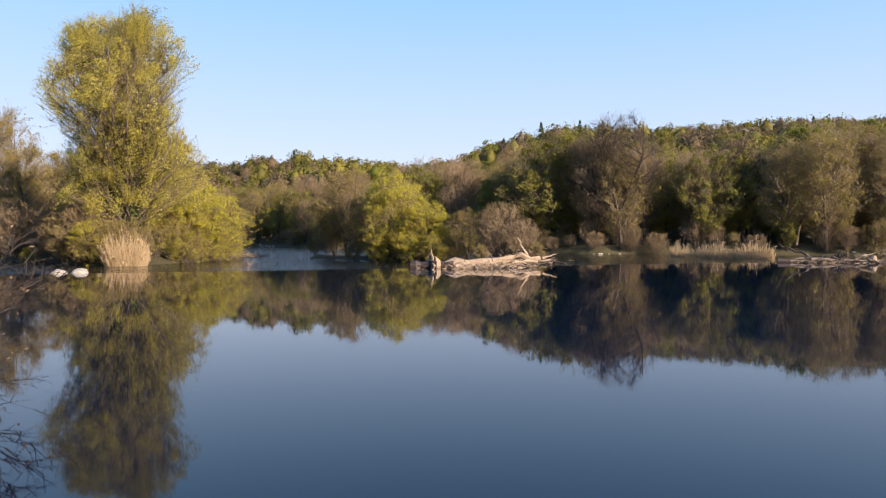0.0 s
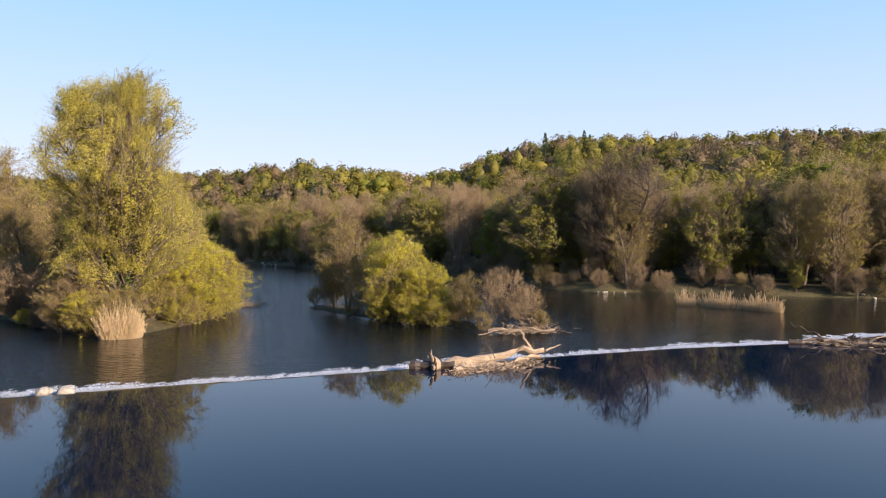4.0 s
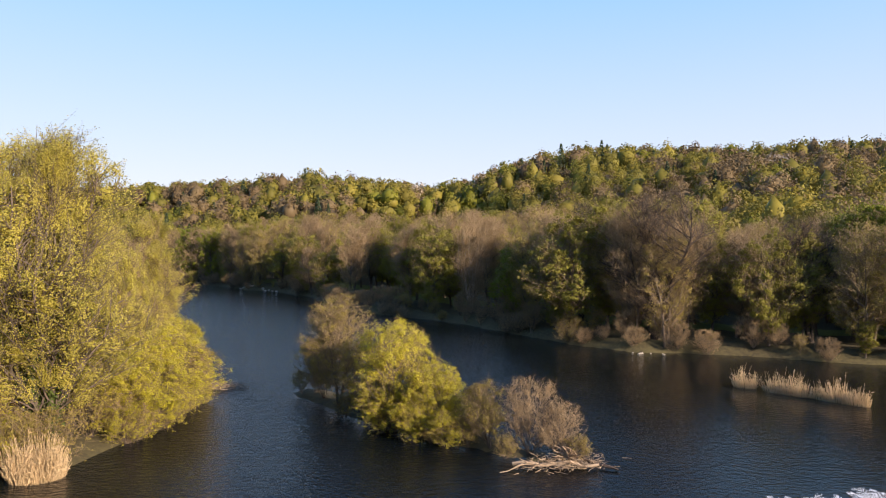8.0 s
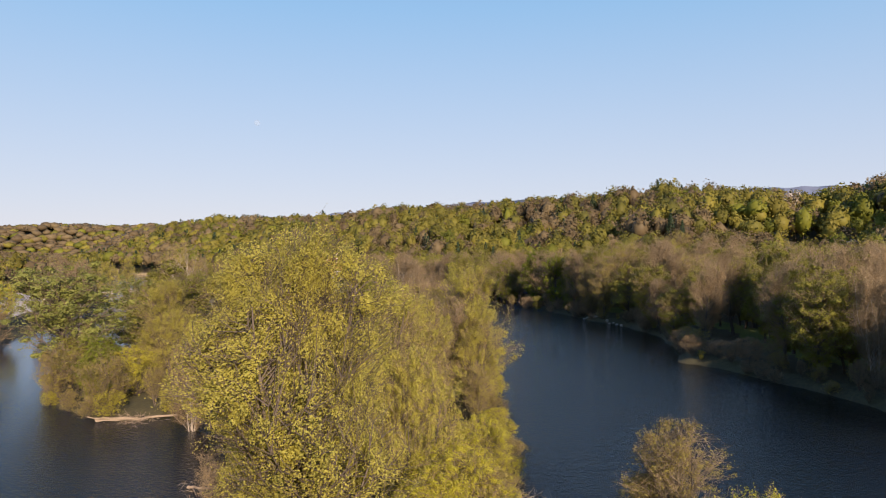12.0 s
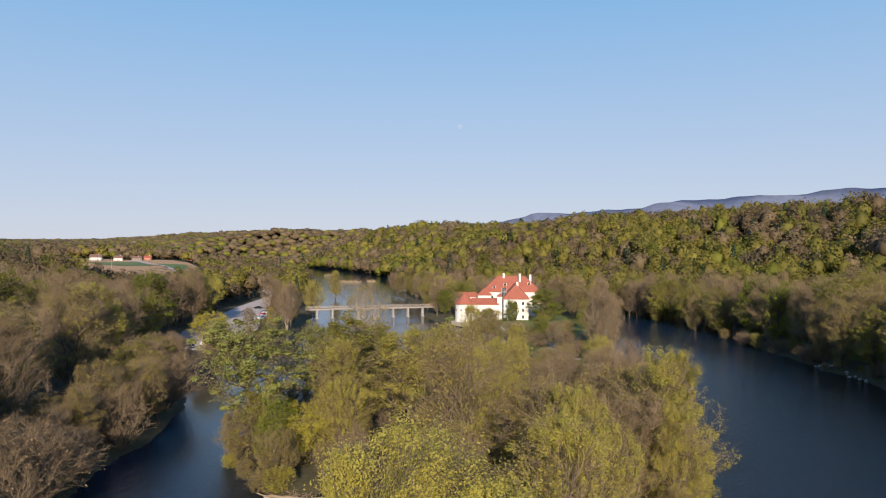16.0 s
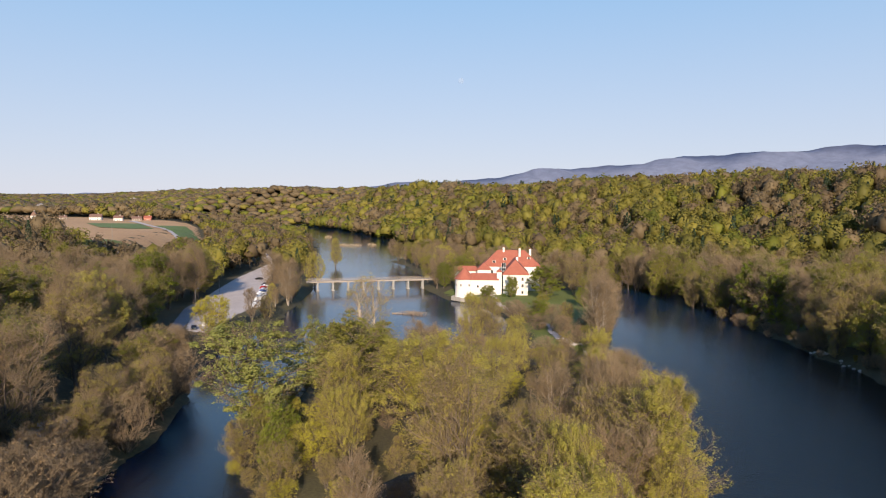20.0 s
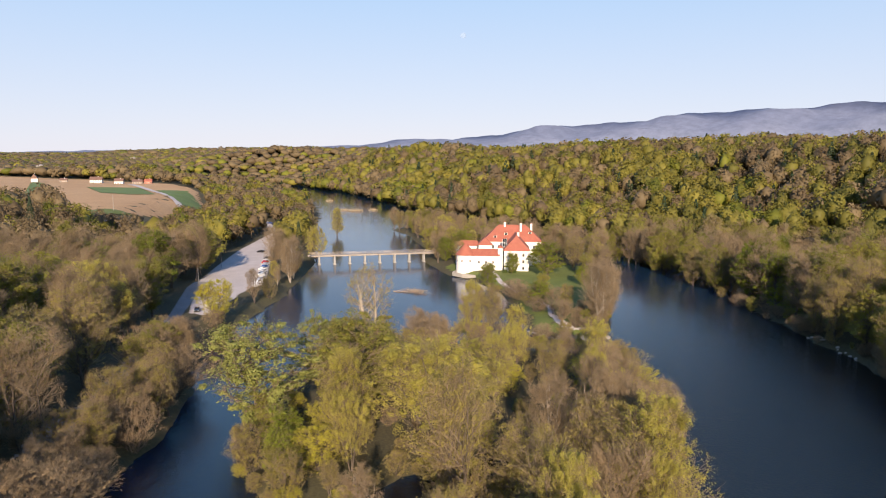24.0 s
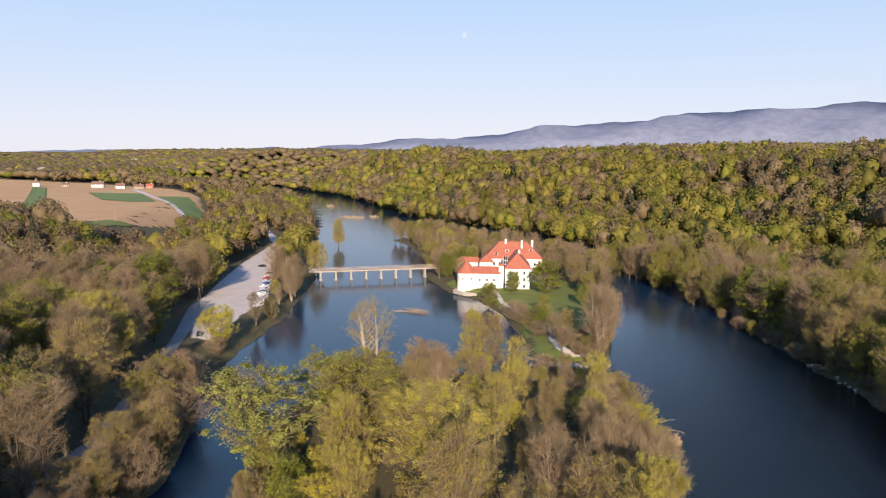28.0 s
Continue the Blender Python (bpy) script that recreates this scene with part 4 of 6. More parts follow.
def root_plate(rng, r, n=14):
    bm = bmesh.new()
    add_to(bm, tube([(0, 0, 0), (0.25, 0, 0), (0.5, 0, 0)], [r * 0.85, r * 0.7, r * 0.4], 9))
    for i in range(n):
        a = i * math.tau / n + rng.normal(0, 0.15)
        d = Vector((rng.uniform(-0.5, 0.1), math.cos(a), math.sin(a))) * r * rng.uniform(0.9, 1.5)
        add_to(bm, tube([(0, 0, 0), d * 0.6, d + Vector(rng.normal(0, 0.12, 3))], [0.16, 0.09, 0.02], 5))
    return bm


rng = np.random.default_rng(23)
jam = thing("log_jam", pose(1.0, -2.0, 0), "pale stranded driftwood trunks with roots lying on the weir", "driftwood", "stranded driftwood")
part("log", stick(rng, (-1.4, 57.2, 0.85), (7.6, 62.4, 1.25), 0.38, 0.22, 9, 0.05, 8), M_DEADWOOD, jam)
part("log", stick(rng, (0.2, 56.2, 0.62), (7.2, 60.8, 0.95), 0.3, 0.16, 8, 0.05, 7), M_DEADWOOD, jam)
part("log", stick(rng, (-3.2, 57.6, 0.8), (0.2, 57.4, 0.85), 0.34, 0.3, 8, 0.04, 5), M_WETWOOD, jam, "dark wet end of a log")
part("branch", stick(rng, (6.6, 61.8, 1.3), (5.6, 61.4, 3.0), 0.17, 0.06, 6, 0.1), M_DEADWOOD, jam)
part("branch", stick(rng, (7.8, 62.2, 1.2), (9.2, 63.0, 1.6), 0.10, 0.03, 5, 0.1), M_DEADWOOD, jam)
part("branch", stick(rng, (3.4, 59.2, 1.1), (2.6, 59.0, 2.4), 0.05, 0.015, 5, 0.15), M_WETWOOD, jam)
part("branch", stick(rng, (5.6, 58.0, 0.75), (8.6, 57.2, 0.3), 0.05, 0.02, 5, 0.1), M_WETWOOD, jam)
ob = part("root_plate", root_plate(rng, 0.75), M_DEADWOOD, jam, "broken root end of the trunk")
ob.matrix_local = pose(-1.4, 57.2, 0.95, 0, 0, 25)
ob = part("debris", litter(rng, 520, (1.9, 0.5, 0.14), 0.5), M_DEADWOOD, jam, "mat of small sticks caught by the logs")
ob.matrix_local = pose(3.4, 57.4, POOL_Z, 0, 0, 33)
tagged(ob, kind="stuff")

jam = thing("log_jam", pose(1.0, -2.0, 0), "dark dead branches and roots snagged on the weir", "driftwood", "stranded driftwood")
part("log", stick(rng, (32.0, 70.6, 0.75), (43.5, 70.0, 0.7), 0.26, 0.16, 8, 0.05, 7), M_WETWOOD, jam)
part("log", stick(rng, (35.2, 70.4, 0.9), (40.0, 68.6, 0.7), 0.2, 0.08, 7, 0.06), M_DEADWOOD, jam)
part("branch", stick(rng, (35.6, 70.6, 0.9), (32.6, 71.6, 2.5), 0.15, 0.04, 6, 0.1), M_WETWOOD, jam)
part("branch", stick(rng, (39.0, 69.8, 0.8), (41.6, 69.0, 2.0), 0.08, 0.02, 5, 0.15), M_DEADWOOD, jam)
part("branch", stick(rng, (40.5, 69.2, 0.7), (44.8, 67.8, 1.3), 0.08, 0.02, 5, 0.15), M_WETWOOD, jam)
ob = part("root_plate", root_plate(rng, 0.6), M_WETWOOD, jam)
ob.matrix_local = pose(37.4, 69.6, 1.0, 0, 0, 70)
ob = part("debris", litter(rng, 240, (1.8, 0.7, 0.2), 0.8), M_DEADWOOD, jam)
ob.matrix_local = pose(37.8, 69.6, POOL_Z, 0, 0, -10)
tagged(ob, kind="stuff")
stump = thing("stump", pose(40.6, 65.8, POOL_Z - 0.1), "small pale root stump standing in the pool", "driftwood", "stranded driftwood")
part("root_plate", root_plate(rng, 0.42, 10), M_DEADWOOD, stump).matrix_local = pose(0, 0, 0.35, 0, -70, 20)

jam = thing("log_jam", pose(0, 0, 0), "bleached trunk and root wad washed onto the islet", "driftwood", "stranded driftwood")
part("log", stick(rng, (5.2, 79.2, 0.35), (12.4, 78.6, 0.55), 0.2, 0.12, 7, 0.06, 6), M_DEADWOOD, jam)
part("log", stick(rng, (10.2, 80.4, 0.9), (14.0, 78.6, 0.15), 0.2, 0.1, 7, 0.05), M_WETWOOD, jam, "dark trunk end sloping into the water")
part("branch", stick(rng, (6.6, 79.2, 0.4), (4.0, 77.6, 0.15), 0.1, 0.03, 5, 0.1), M_DEADWOOD, jam)
ob = part("root_plate", root_plate(rng, 1.0, 20), M_DEADWOOD, jam, "upturned pale root wad")
ob.matrix_world = pose(10.0, 79.8, 0.9, 0, -20, 60)
ob = part("debris", litter(rng, 380, (1.7, 0.8, 0.45), 0.8), M_DEADWOOD, jam)
ob.matrix_world = pose(9.6, 79.4, 0.1, 0, 0, 10)
tagged(ob, kind="stuff")

for label, logs, spot, n in (("bleached driftwood trunk stranded along the island shore", [((-103.5, 109.2, 0.3), (-94.6, 117.6, 0.45), 0.3), ((-102, 108.4, 0.5), (-98, 113, 0.2), 0.12), ((-104.6, 108.6, 0.9), (-100, 111, 0.3), 0.1)], (-99.5, 112.6), 200),
                             ("bare pale log lying in the shallows beside the willows", [((-66, 95.4, 0.3), (-62, 96.8, 0.5), 0.18), ((-65.4, 95.6, 0.3), (-63.4, 94.4, 0.2), 0.07)], (-63.6, 96), 40),
                             ("heap of pale roots and branches at the island edge", [((-33, 112.5, 0.3), (-29.6, 107.6, 0.5), 0.16), ((-34, 110, 0.5), (-29, 110.4, 0.3), 0.12), ((-32, 108, 0.3), (-30, 112.6, 0.7), 0.1), ((-33.4, 107, 0.6), (-28.4, 108.4, 0.2), 0.08)], (-31.4, 110), 320),
                             ("pale dead branches reaching out over the water", [((-97, 204, 0.6), (-86.5, 206.6, 0.5), 0.22), ((-96, 206.5, 0.7), (-84.5, 210, 0.8), 0.16), ((-95, 209, 0.8), (-90, 215, 1.4), 0.12)], (-93, 206.6), 60),
                             ("fallen pale tree lying on the island shore", [((-147, 209, 0.6), (-138, 214.5, 0.5), 0.2), ((-146, 211, 0.6), (-141, 211, 1.2), 0.1)], (-142, 212), 40),
                             ("raft of driftwood caught in the still water", [((-236, 244.5, 0.15), (-227, 251, 0.25), 0.28), ((-232, 250.5, 0.2), (-224, 253.5, 0.9), 0.2), ((-229, 254, 0.2), (-225, 250, 1.6), 0.15), ((-233, 247, 0.3), (-226, 247.5, 0.5), 0.18)], (-228.4, 250.5), 700)):
    jam = thing("driftwood", pose(0, 0, 0), label, "driftwood", "stranded driftwood")
    for a, b, r in logs:
        part("log" if r > 0.14 else "branch", stick(rng, a, b, r, r * 0.45, 7, 0.08, 6), M_DEADWOOD, jam)
    ob = part("debris", litter(rng, n, (2.2, 1.2, 0.3) if n < 500 else (3.4, 1.6, 0.5), 1.0), M_DEADWOOD, jam)
    ob.matrix_world = pose(spot[0], spot[1], 0.05)
    tagged(ob, kind="stuff")


def reeds(x, y, rx, ry, n, h, label, turn=0.0, z=None):
    """A stand of dry reed stems, each bent a little, with a plume."""
    rng = np.random.default_rng(int(abs(x * 7 + y)))
    a, r = rng.random(n) * 6.28, np.sqrt(rng.random(n))
    p = np.stack([np.cos(a) * r * rx, np.sin(a) * r * ry, np.full(n, -0.25)], 1)
    lean = np.stack([np.cos(a) * r * 0.24, np.sin(a) * r * 0.24, np.ones(n)], 1) + rng.normal(0, 0.13, (n, 3)) * np.array([1, 1, 0])
    P = grow(rng, p, lean, h * rng.uniform(0.3, 1.2, n) ** 1.15 * (1.1 - 0.55 * r ** 2) * (1 + 0.22 * np.sin(a * 3 + x)) + 0.25, 3, -0.05, 0.05)
    v, q = tubes(P, np.full(n, 0.02), np.full(n, 0.012), 3)
    m = n * 3
    lp, ld, i = along(rng, P, m, 0.3, 1.0)
    c = cards(rng, lp, np.where(rng.random(m) < 0.4, 0.36, 0.24), np.cross(ld, rng.normal(0, 1, (m, 3))), 0.3, 0.22)
    ob = thing("reed_stand", pose(x, y, 0 if z is None else z, 0, 0, turn), label, "reeds", "reed stands")
    tagged(part("reeds", mesh_of("reeds", *join([(v, q), c]), None, M_REED), None, ob), kind="stuff")
    return ob


reeds(-33.6, 75.4, 2.0, 1.5, 900, 3.1, "dense clump of dry straw-coloured reeds at the island tip", 20)
reeds(38.3, 112.6, 1.4, 0.8, 230, 2.4, "small stand of dry pale reeds in the river", -45)
reeds(42.2, 108.6, 3.0, 0.7, 420, 2.3, "long stand of dry pale reeds in the river", -46)
reeds(46.4, 104.2, 3.2, 0.7, 440, 2.3, "long stand of dry pale reeds in the river", -47)
reeds(-84.2, 204.6, 1.3, 0.9, 240, 2.0, "lone tuft of dry reeds standing in the river", 0)
for x, y in ((-604.7, 483.5), (-594, 485), (-589, 491), (-586, 508), (-738, 558)):
    reeds(x, y, 5, 2.0, 300, 2.6, "pale reed bed in the distant river", 40)


def boulder(rng, r):
    bm = bmesh.new()
    bmesh.ops.create_icosphere(bm, subdivisions=2, radius=r)
    for v in bm.verts:
        v.co *= 1 + 0.28 * noise.noise(v.co * (1.6 / r) + Vector(rng.random(3) * 20))
        v.co.z *= 0.62
    return bm


STONES = [boulder(rng, 0.5) for _ in range(4)]
STONE_MESH = []
for i, bm in enumerate(STONES):
    me = bpy.data.meshes.new("stone")
    bm.to_mesh(me)
    bm.free()
    me.materials.append(M_STONE)
    STONE_MESH.append(me)


def stones(n, x0, y0, x1, y1, wide, lo, hi, label, lift=0.0):
    for _ in range(n):
        f = rng.random()
        x, y = x0 + (x1 - x0) * f + rng.normal(0, wide), y0 + (y1 - y0) * f + rng.normal(0, wide)
        z = max(ground_z(x, y), lift)
        s = rng.uniform(lo, hi) / 0.5
        ob = new("stone", STONE_MESH[rng.integers(0, 4)])
        ob.matrix_world = Matrix.Translation((x, y, z + 0.08 * s)) @ pose(0, 0, 0, rng.uniform(-15, 15), rng.uniform(-15, 15), rng.uniform(0, 360)) @ Matrix.Diagonal((s, s, s, 1))
        tagged(ob, label, "stone", "shore stones")


stones(3, -25.4, 47.2, -23.0, 48.0, 0.15, 0.35, 0.6, "pale stone on the edge of the weir", POOL_Z - 0.15)
stones(8, 29, 140.6, 36, 139.6, 0.5, 0.12, 0.3, "grey bank stone at the waterline")
stones(22, 74, 127.6, 92, 123, 0.5, 0.2, 0.5, "grey bank stone at the waterline")
stones(40, -129.6, 246, -132.6, 238, 0.5, 0.3, 0.7, "pale edging stone round the island tip")
stones(40, -132.6, 238, -142, 232.6, 0.5, 0.3, 0.7, "pale edging stone round the island tip")
stones(24, -142, 232.6, -153, 233.6, 0.4, 0.2, 0.5, "pale edging stone round the island tip")
stones(10, -163.5, 235.6, -157.6, 237, 0.5, 0.3, 0.6, "pale shore stone on a small gravel bar")
stones(30, -88, 296.5, -66, 276, 0.6, 0.2, 0.6, "grey bank stone at the waterline")

# ---- castle ----
CASTLE = Matrix.Translation((-244.0, 289.6, 2.9)) @ pose(0, 0, 0, 0, 0, 41.8)


def hip_roof(x0, x1, y0, y1, z0, z1, over=0.45, hips=(True, True), axis="x", thick=0.22):
    """A tiled hip or gable roof with thickness at the eaves."""
    x0, x1, y0, y1 = x0 - over, x1 + over, y0 - over, y1 + over
    if axis == "x":
        run = (y1 - y0) / 2
        a = (x0 + (run if hips[0] else 0), (y0 + y1) / 2, z1)
        b = (x1 - (run if hips[1] else 0), (y0 + y1) / 2, z1)
    else:
        run = (x1 - x0) / 2
        a = ((x0 + x1) / 2, y0 + (run if hips[0] else 0), z1)
        b = ((x0 + x1) / 2, y1 - (run if hips[1] else 0), z1)
    lo = [(x0, y0), (x1, y0), (x1, y1), (x0, y1)]
    v = [(x, y, z0 - thick) for x, y in lo] + [(x, y, z0) for x, y in lo] + [a, b]
    sides = [(4, 5, 9, 8), (5, 6, 9), (6, 7, 8, 9), (7, 4, 8)] if axis == "x" else [(4, 5, 8), (5, 6, 9, 8), (6, 7, 9), (7, 4, 8, 9)]
    return faces_of(v, sides + [(3, 2, 1, 0)] + [(i, (i + 1) % 4, (i + 1) % 4 + 4, i + 4) for i in range(4)])


def window(parent, m, w=0.9, h=1.4):
    """A recessed-looking window: frame, pane and sill on a wall."""
    f = bmesh.new()
    for a in ((-w / 2 - 0.08, -w / 2, 0, h), (w / 2, w / 2 + 0.08, 0, h), (-w / 2 - 0.08, w / 2 + 0.08, h, h + 0.08), (-0.03, 0.03, 0, h)):
        box(a[0], a[1], -0.06, 0.02, a[2], a[3], 0, f)
    ob = part("window", f, M_PLANK, parent)
    ob.matrix_local = m
    part("pane", box(-w / 2, w / 2, -0.02, 0.0, 0, h), M_GLASS, ob)
    part("sill", box(-w / 2 - 0.12, w / 2 + 0.12, -0.12, 0.02, -0.1, 0), M_CONCRETE, ob)
    return ob


def chimney(parent, x, y, z0, z1, s=0.5):
    ob = part("chimney", box(x - s, x + s, y - s, y + s, z0, z1), M_PLASTER, parent)
    part("chimney_cap", box(x - s - 0.12, x + s + 0.12, y - s - 0.12, y + s + 0.12, z1, z1 + 0.18, 0.03), M_TILE, ob)


def dormer(parent, m, w=1.5, h=1.5, d=2.6):
    ob = part("dormer", box(-w / 2, w / 2, 0, d, 0, h), M_PLASTER, parent)
    ob.matrix_local = m
    part("dormer_roof", faces_of([(-w / 2 - 0.2, -0.2, h), (w / 2 + 0.2, -0.2, h), (w / 2 + 0.2, d, h), (-w / 2 - 0.2, d, h), (0, -0.2, h + 0.7), (0, d, h + 0.7)],
                                 [(0, 1, 4), (1, 2, 5, 4), (2, 3, 5), (3, 0, 4, 5), (3, 2, 1, 0)]), M_TILE, ob)
    part("pane", box(-w / 2 + 0.25, w / 2 - 0.25, -0.03, 0.0, 0.25, h - 0.15), M_GLASS, ob)


castle = thing("castle", CASTLE, "white-plastered castle with round tower and red tiled roofs", "castle")
bm = bmesh.new()
bmesh.ops.create_cone(bm, cap_ends=True, segments=28, radius1=4.75, radius2=4.45, depth=9.4, matrix=Matrix.Translation((5.0, 5.0, 2.7)))
tower = part("tower", bm, M_PLASTER, castle, "round white corner tower")
bm = bmesh.new()
bmesh.ops.create_cone(bm, cap_ends=True, segments=28, radius1=5.05, radius2=0.12, depth=5.6, matrix=Matrix.Translation((5.0, 5.0, 10.2)))
part("tower_roof", bm, M_TILE, tower, "conical red tiled roof")
for a in (-150, -110, -60, -25):
    window(tower, Matrix.Translation((5.0, 5.0, 4.2)) @ pose(0, 0, 0, 0, 0, a + 90) @ Matrix.Translation((0, -4.62, 0)), 0.5, 0.9)
low = part("wing_wall", box(8.4, 21.2, 1.6, 9.0, -2.0, 7.4), M_PLASTER, castle, "low white wing")
part("wing_roof", hip_roof(8.4, 21.2, 1.6, 9.0, 7.4, 10.2, 0.4, (False, False)), M_TILE, low)
for x in (11.5, 15.0, 18.4):
    window(low, Matrix.Translation((x, 1.6, 3.6)), 0.7, 1.0)
pier = part("stair_wall", box(20.6, 22.9, 2.0, 6.0, -2.0, 11.2), M_PLASTER, castle)
part("stair_roof", hip_roof(20.6, 22.9, 2.0, 6.0, 11.2, 12.4, 0.2, (True, True), "y"), M_TILE, pier)
stair = part("stair_glazing", box(22.9, 24.9, 6.0, 9.0, -2.0, 15.0), M_GLASS, castle, "tall glazed stair shaft")
for z in (3, 5, 7, 9, 11, 13):
    part("mullion", box(22.85, 24.95, 5.92, 6.02, z, z + 0.16), M_WHITE, stair)
for x in (22.85, 23.85, 24.8):
    part("mullion", box(x, x + 0.13, 5.92, 6.02, -1.5, 15.1), M_WHITE, stair)
front = part("front_wall", box(23.6, 35.4, 6.6, 24.0, -2.0, 10.2), M_PLASTER, castle, "tall white front wing")
front.location = (0, -6.0, 0)
part("front_roof", hip_roof(23.6, 35.4, 6.6, 34.0, 10.2, 16.8, 0.5, (True, False), "y"), M_TILE, front)
for x in (26.2, 29.5, 32.8):
    for z in (0.9, 4.1, 7.3):
        window(front, Matrix.Translation((x, 6.6, z)), 0.85, 1.35)
for y in (9.5, 13.5, 17.5):
    for z in (0.9, 4.1, 7.3):
        window(front, Matrix.Translation((35.4, y, z)) @ pose(0, 0, 0, 0, 0, 90), 0.85, 1.35)
main = part("main_wall", box(13.5, 42.0, 18.2, 33.0, -2.0, 12.4), M_PLASTER, castle, "large main block")
part("main_roof", hip_roof(13.5, 42.0, 18.2, 33.0, 12.4, 20.0, 0.5), M_TILE, main)
for x in (15.4, 18.2, 21.0, 38.6):
    for z in (2.0, 5.4, 8.8):
        window(main, Matrix.Translation((x, 18.2, z)), 0.9, 1.5)
for y in (20.5, 24, 27.5, 31):
    for z in (2.0, 5.4, 8.8):
        window(main, Matrix.Translation((42.0, y, z)) @ pose(0, 0, 0, 0, 0, 90), 0.9, 1.5)
west = part("west_wall", box(11.0, 17.5, 14.6, 24.0, -2.0, 11.0), M_PLASTER, castle, "white court wing with deep openings")
part("west_roof", hip_roof(11.0, 17.5, 14.6, 24.0, 11.0, 14.2, 0.4, (True, False), "y"), M_TILE, west)
for x in (12.6, 15.6):
    for z in (2.6, 6.4):
        window(west, Matrix.Translation((x, 14.6, z)), 1.2, 2.4)
back = part("gate_wall", box(-1.0, 12.0, 24.0, 29.0, -2.0, 9.4), M_PLASTER, castle)
part("gate_roof", hip_roof(-1.0, 12.0, 24.0, 29.0, 9.4, 11.6), M_TILE, back)
for x, y, z0, z1 in ((30.5, 12.5, 13, 17.6), (32.0, 22, 17, 21.2), (24.0, 25, 17, 21.4), (37.5, 27, 17, 20.6)):
    chimney(castle, x, y, z0, z1)
dormer(castle, Matrix.Translation((19.2, 19.4, 13.6)))
dormer(castle, Matrix.Translation((24.6, 20.6, 15.0)))
dormer(castle, Matrix.Translation((36.6, 21.2, 15.4)))
part("terrace", box(22.0, 37.0, -2.6, 0.4, -2.4, -0.1, 0.1), M_STONE, castle, "stone terrace at the foot of the wall")
for x, w_ in ((27.6, 3.4), (24.0, 1.8)):
    hedge = thing("clipped_hedge", CASTLE @ Matrix.Translation((x, -4.4, -0.9)), "dark clipped evergreen hedge beside the castle wall", "hedge", "hedges")
    r2 = np.random.default_rng(int(x))
    p = r2.uniform((-w_ / 2, -0.9, 0), (w_ / 2, 0.9, 2.2), (1500, 3))
    k = r2.integers(0, 3, 1500)
    p[k == 0, 2], p[k == 1, 1] = 2.2, -0.9
    part("leafwork", mesh_of("hedge", *cards(r2, p + r2.normal(0, 0.05, p.shape), np.full(1500, 0.3), np.array([[0, -1, 0.8]]) * np.ones((1500, 1)), 0.6, 0.7), None, M_IVY), None, hedge)
wall = thing("garden_wall", Matrix.Translation((0, 0, 0)), "low pale stone wall at the tower's foot", "wall")
bm = bmesh.new()
for a, b in (((-247.5, 294), (-245, 289.2)), ((-245, 289.2), (-238, 288.6)), ((-238, 288.6), (-231, 290.5))):
    a, b = Vector((*a, 1.4)), Vector((*b, 1.4))
    d = b - a
    add_to(bm, box(0, d.length, -0.25, 0.25, -1.0, 0.9, 0.05), Matrix.Translation(a) @ pose(0, 0, 0, 0, 0, math.degrees(math.atan2(d.y, d.x))))
part("masonry", bm, M_STONE, wall)


# ---- bridges ----
def bridge(a, b, z, width, piers, label, water_z=0.0):
    a, b = Vector((*a, 0)), Vector((*b, 0))
    ln = (b - a).length
    ob = thing("footbridge", Matrix.Translation(a) @ pose(0, 0, 0, 0, 0, math.degrees(math.atan2((b - a).y, (b - a).x))), label, "bridge", "bridges")
    for s in (-1, 0, 1):
        part("girder", box(-1, ln + 1, s * width * 0.38 - 0.18, s * width * 0.38 + 0.18, z - 0.75, z - 0.16), M_PLANK, ob)
    n = int(ln / 0.42)
    me = None
    for i in range(n):
        o = part("plank", me if me else box(-0.19, 0.19, -width / 2, width / 2, -0.1, 0.0, 0.02), M_PLANK, ob)
        me = o.data
        o.location = ((i + 0.5) * ln / n, 0, z + 0.004 * math.sin(i * 5.1))
    for s in (-1, 1):
        y = s * (width / 2 - 0.12)
        rail = part("railing", box(0, ln, y - 0.06, y + 0.06, z + 1.02, z + 1.14, 0.02), M_PLANK, ob, "weathered timber railing")
        part("rail", box(0, ln, y - 0.04, y + 0.04, z + 0.5, z + 0.6), M_PLANK, rail)
        for i in range(int(ln / 2.1) + 1):
            part("post", box(i * 2.1 - 0.07, i * 2.1 + 0.07, y - 0.07, y + 0.07, z - 0.16, z + 1.02), M_PLANK, rail)
        part("side_beam", box(0, ln, s * (width / 2) - 0.06, s * (width / 2) + 0.06, z - 0.42, z - 0.02), M_PLANK, ob)
    for i in range(piers):
        x = ln * (i + 0.6) / piers
        p = part("pier", box(x - 0.5, x + 0.5, -width * 0.42, width * 0.42, z - 1.15, z - 0.75, 0.05), M_CONCRETE, ob)
        for s in (-1, 1):
            part("pier_leg", box(x - 0.45, x + 0.45, s * width * 0.3 - 0.5, s * width * 0.3 + 0.5, -2.2, z - 1.15, 0.08), M_CONCRETE, p)
        part("footing", box(x - 0.8, x + 0.8, -width * 0.5, width * 0.5, -2.2, 0.35, 0.1), M_STONE, p)
    return ob


bridge((-322, 258.5), (-284.5, 321), 5.2, 4.6, 9, "long timber bridge on concrete piers across the river")
bridge((-252, 377), (-222, 410), 5.0, 3.2, 4, "timber bridge over the narrow back channel")


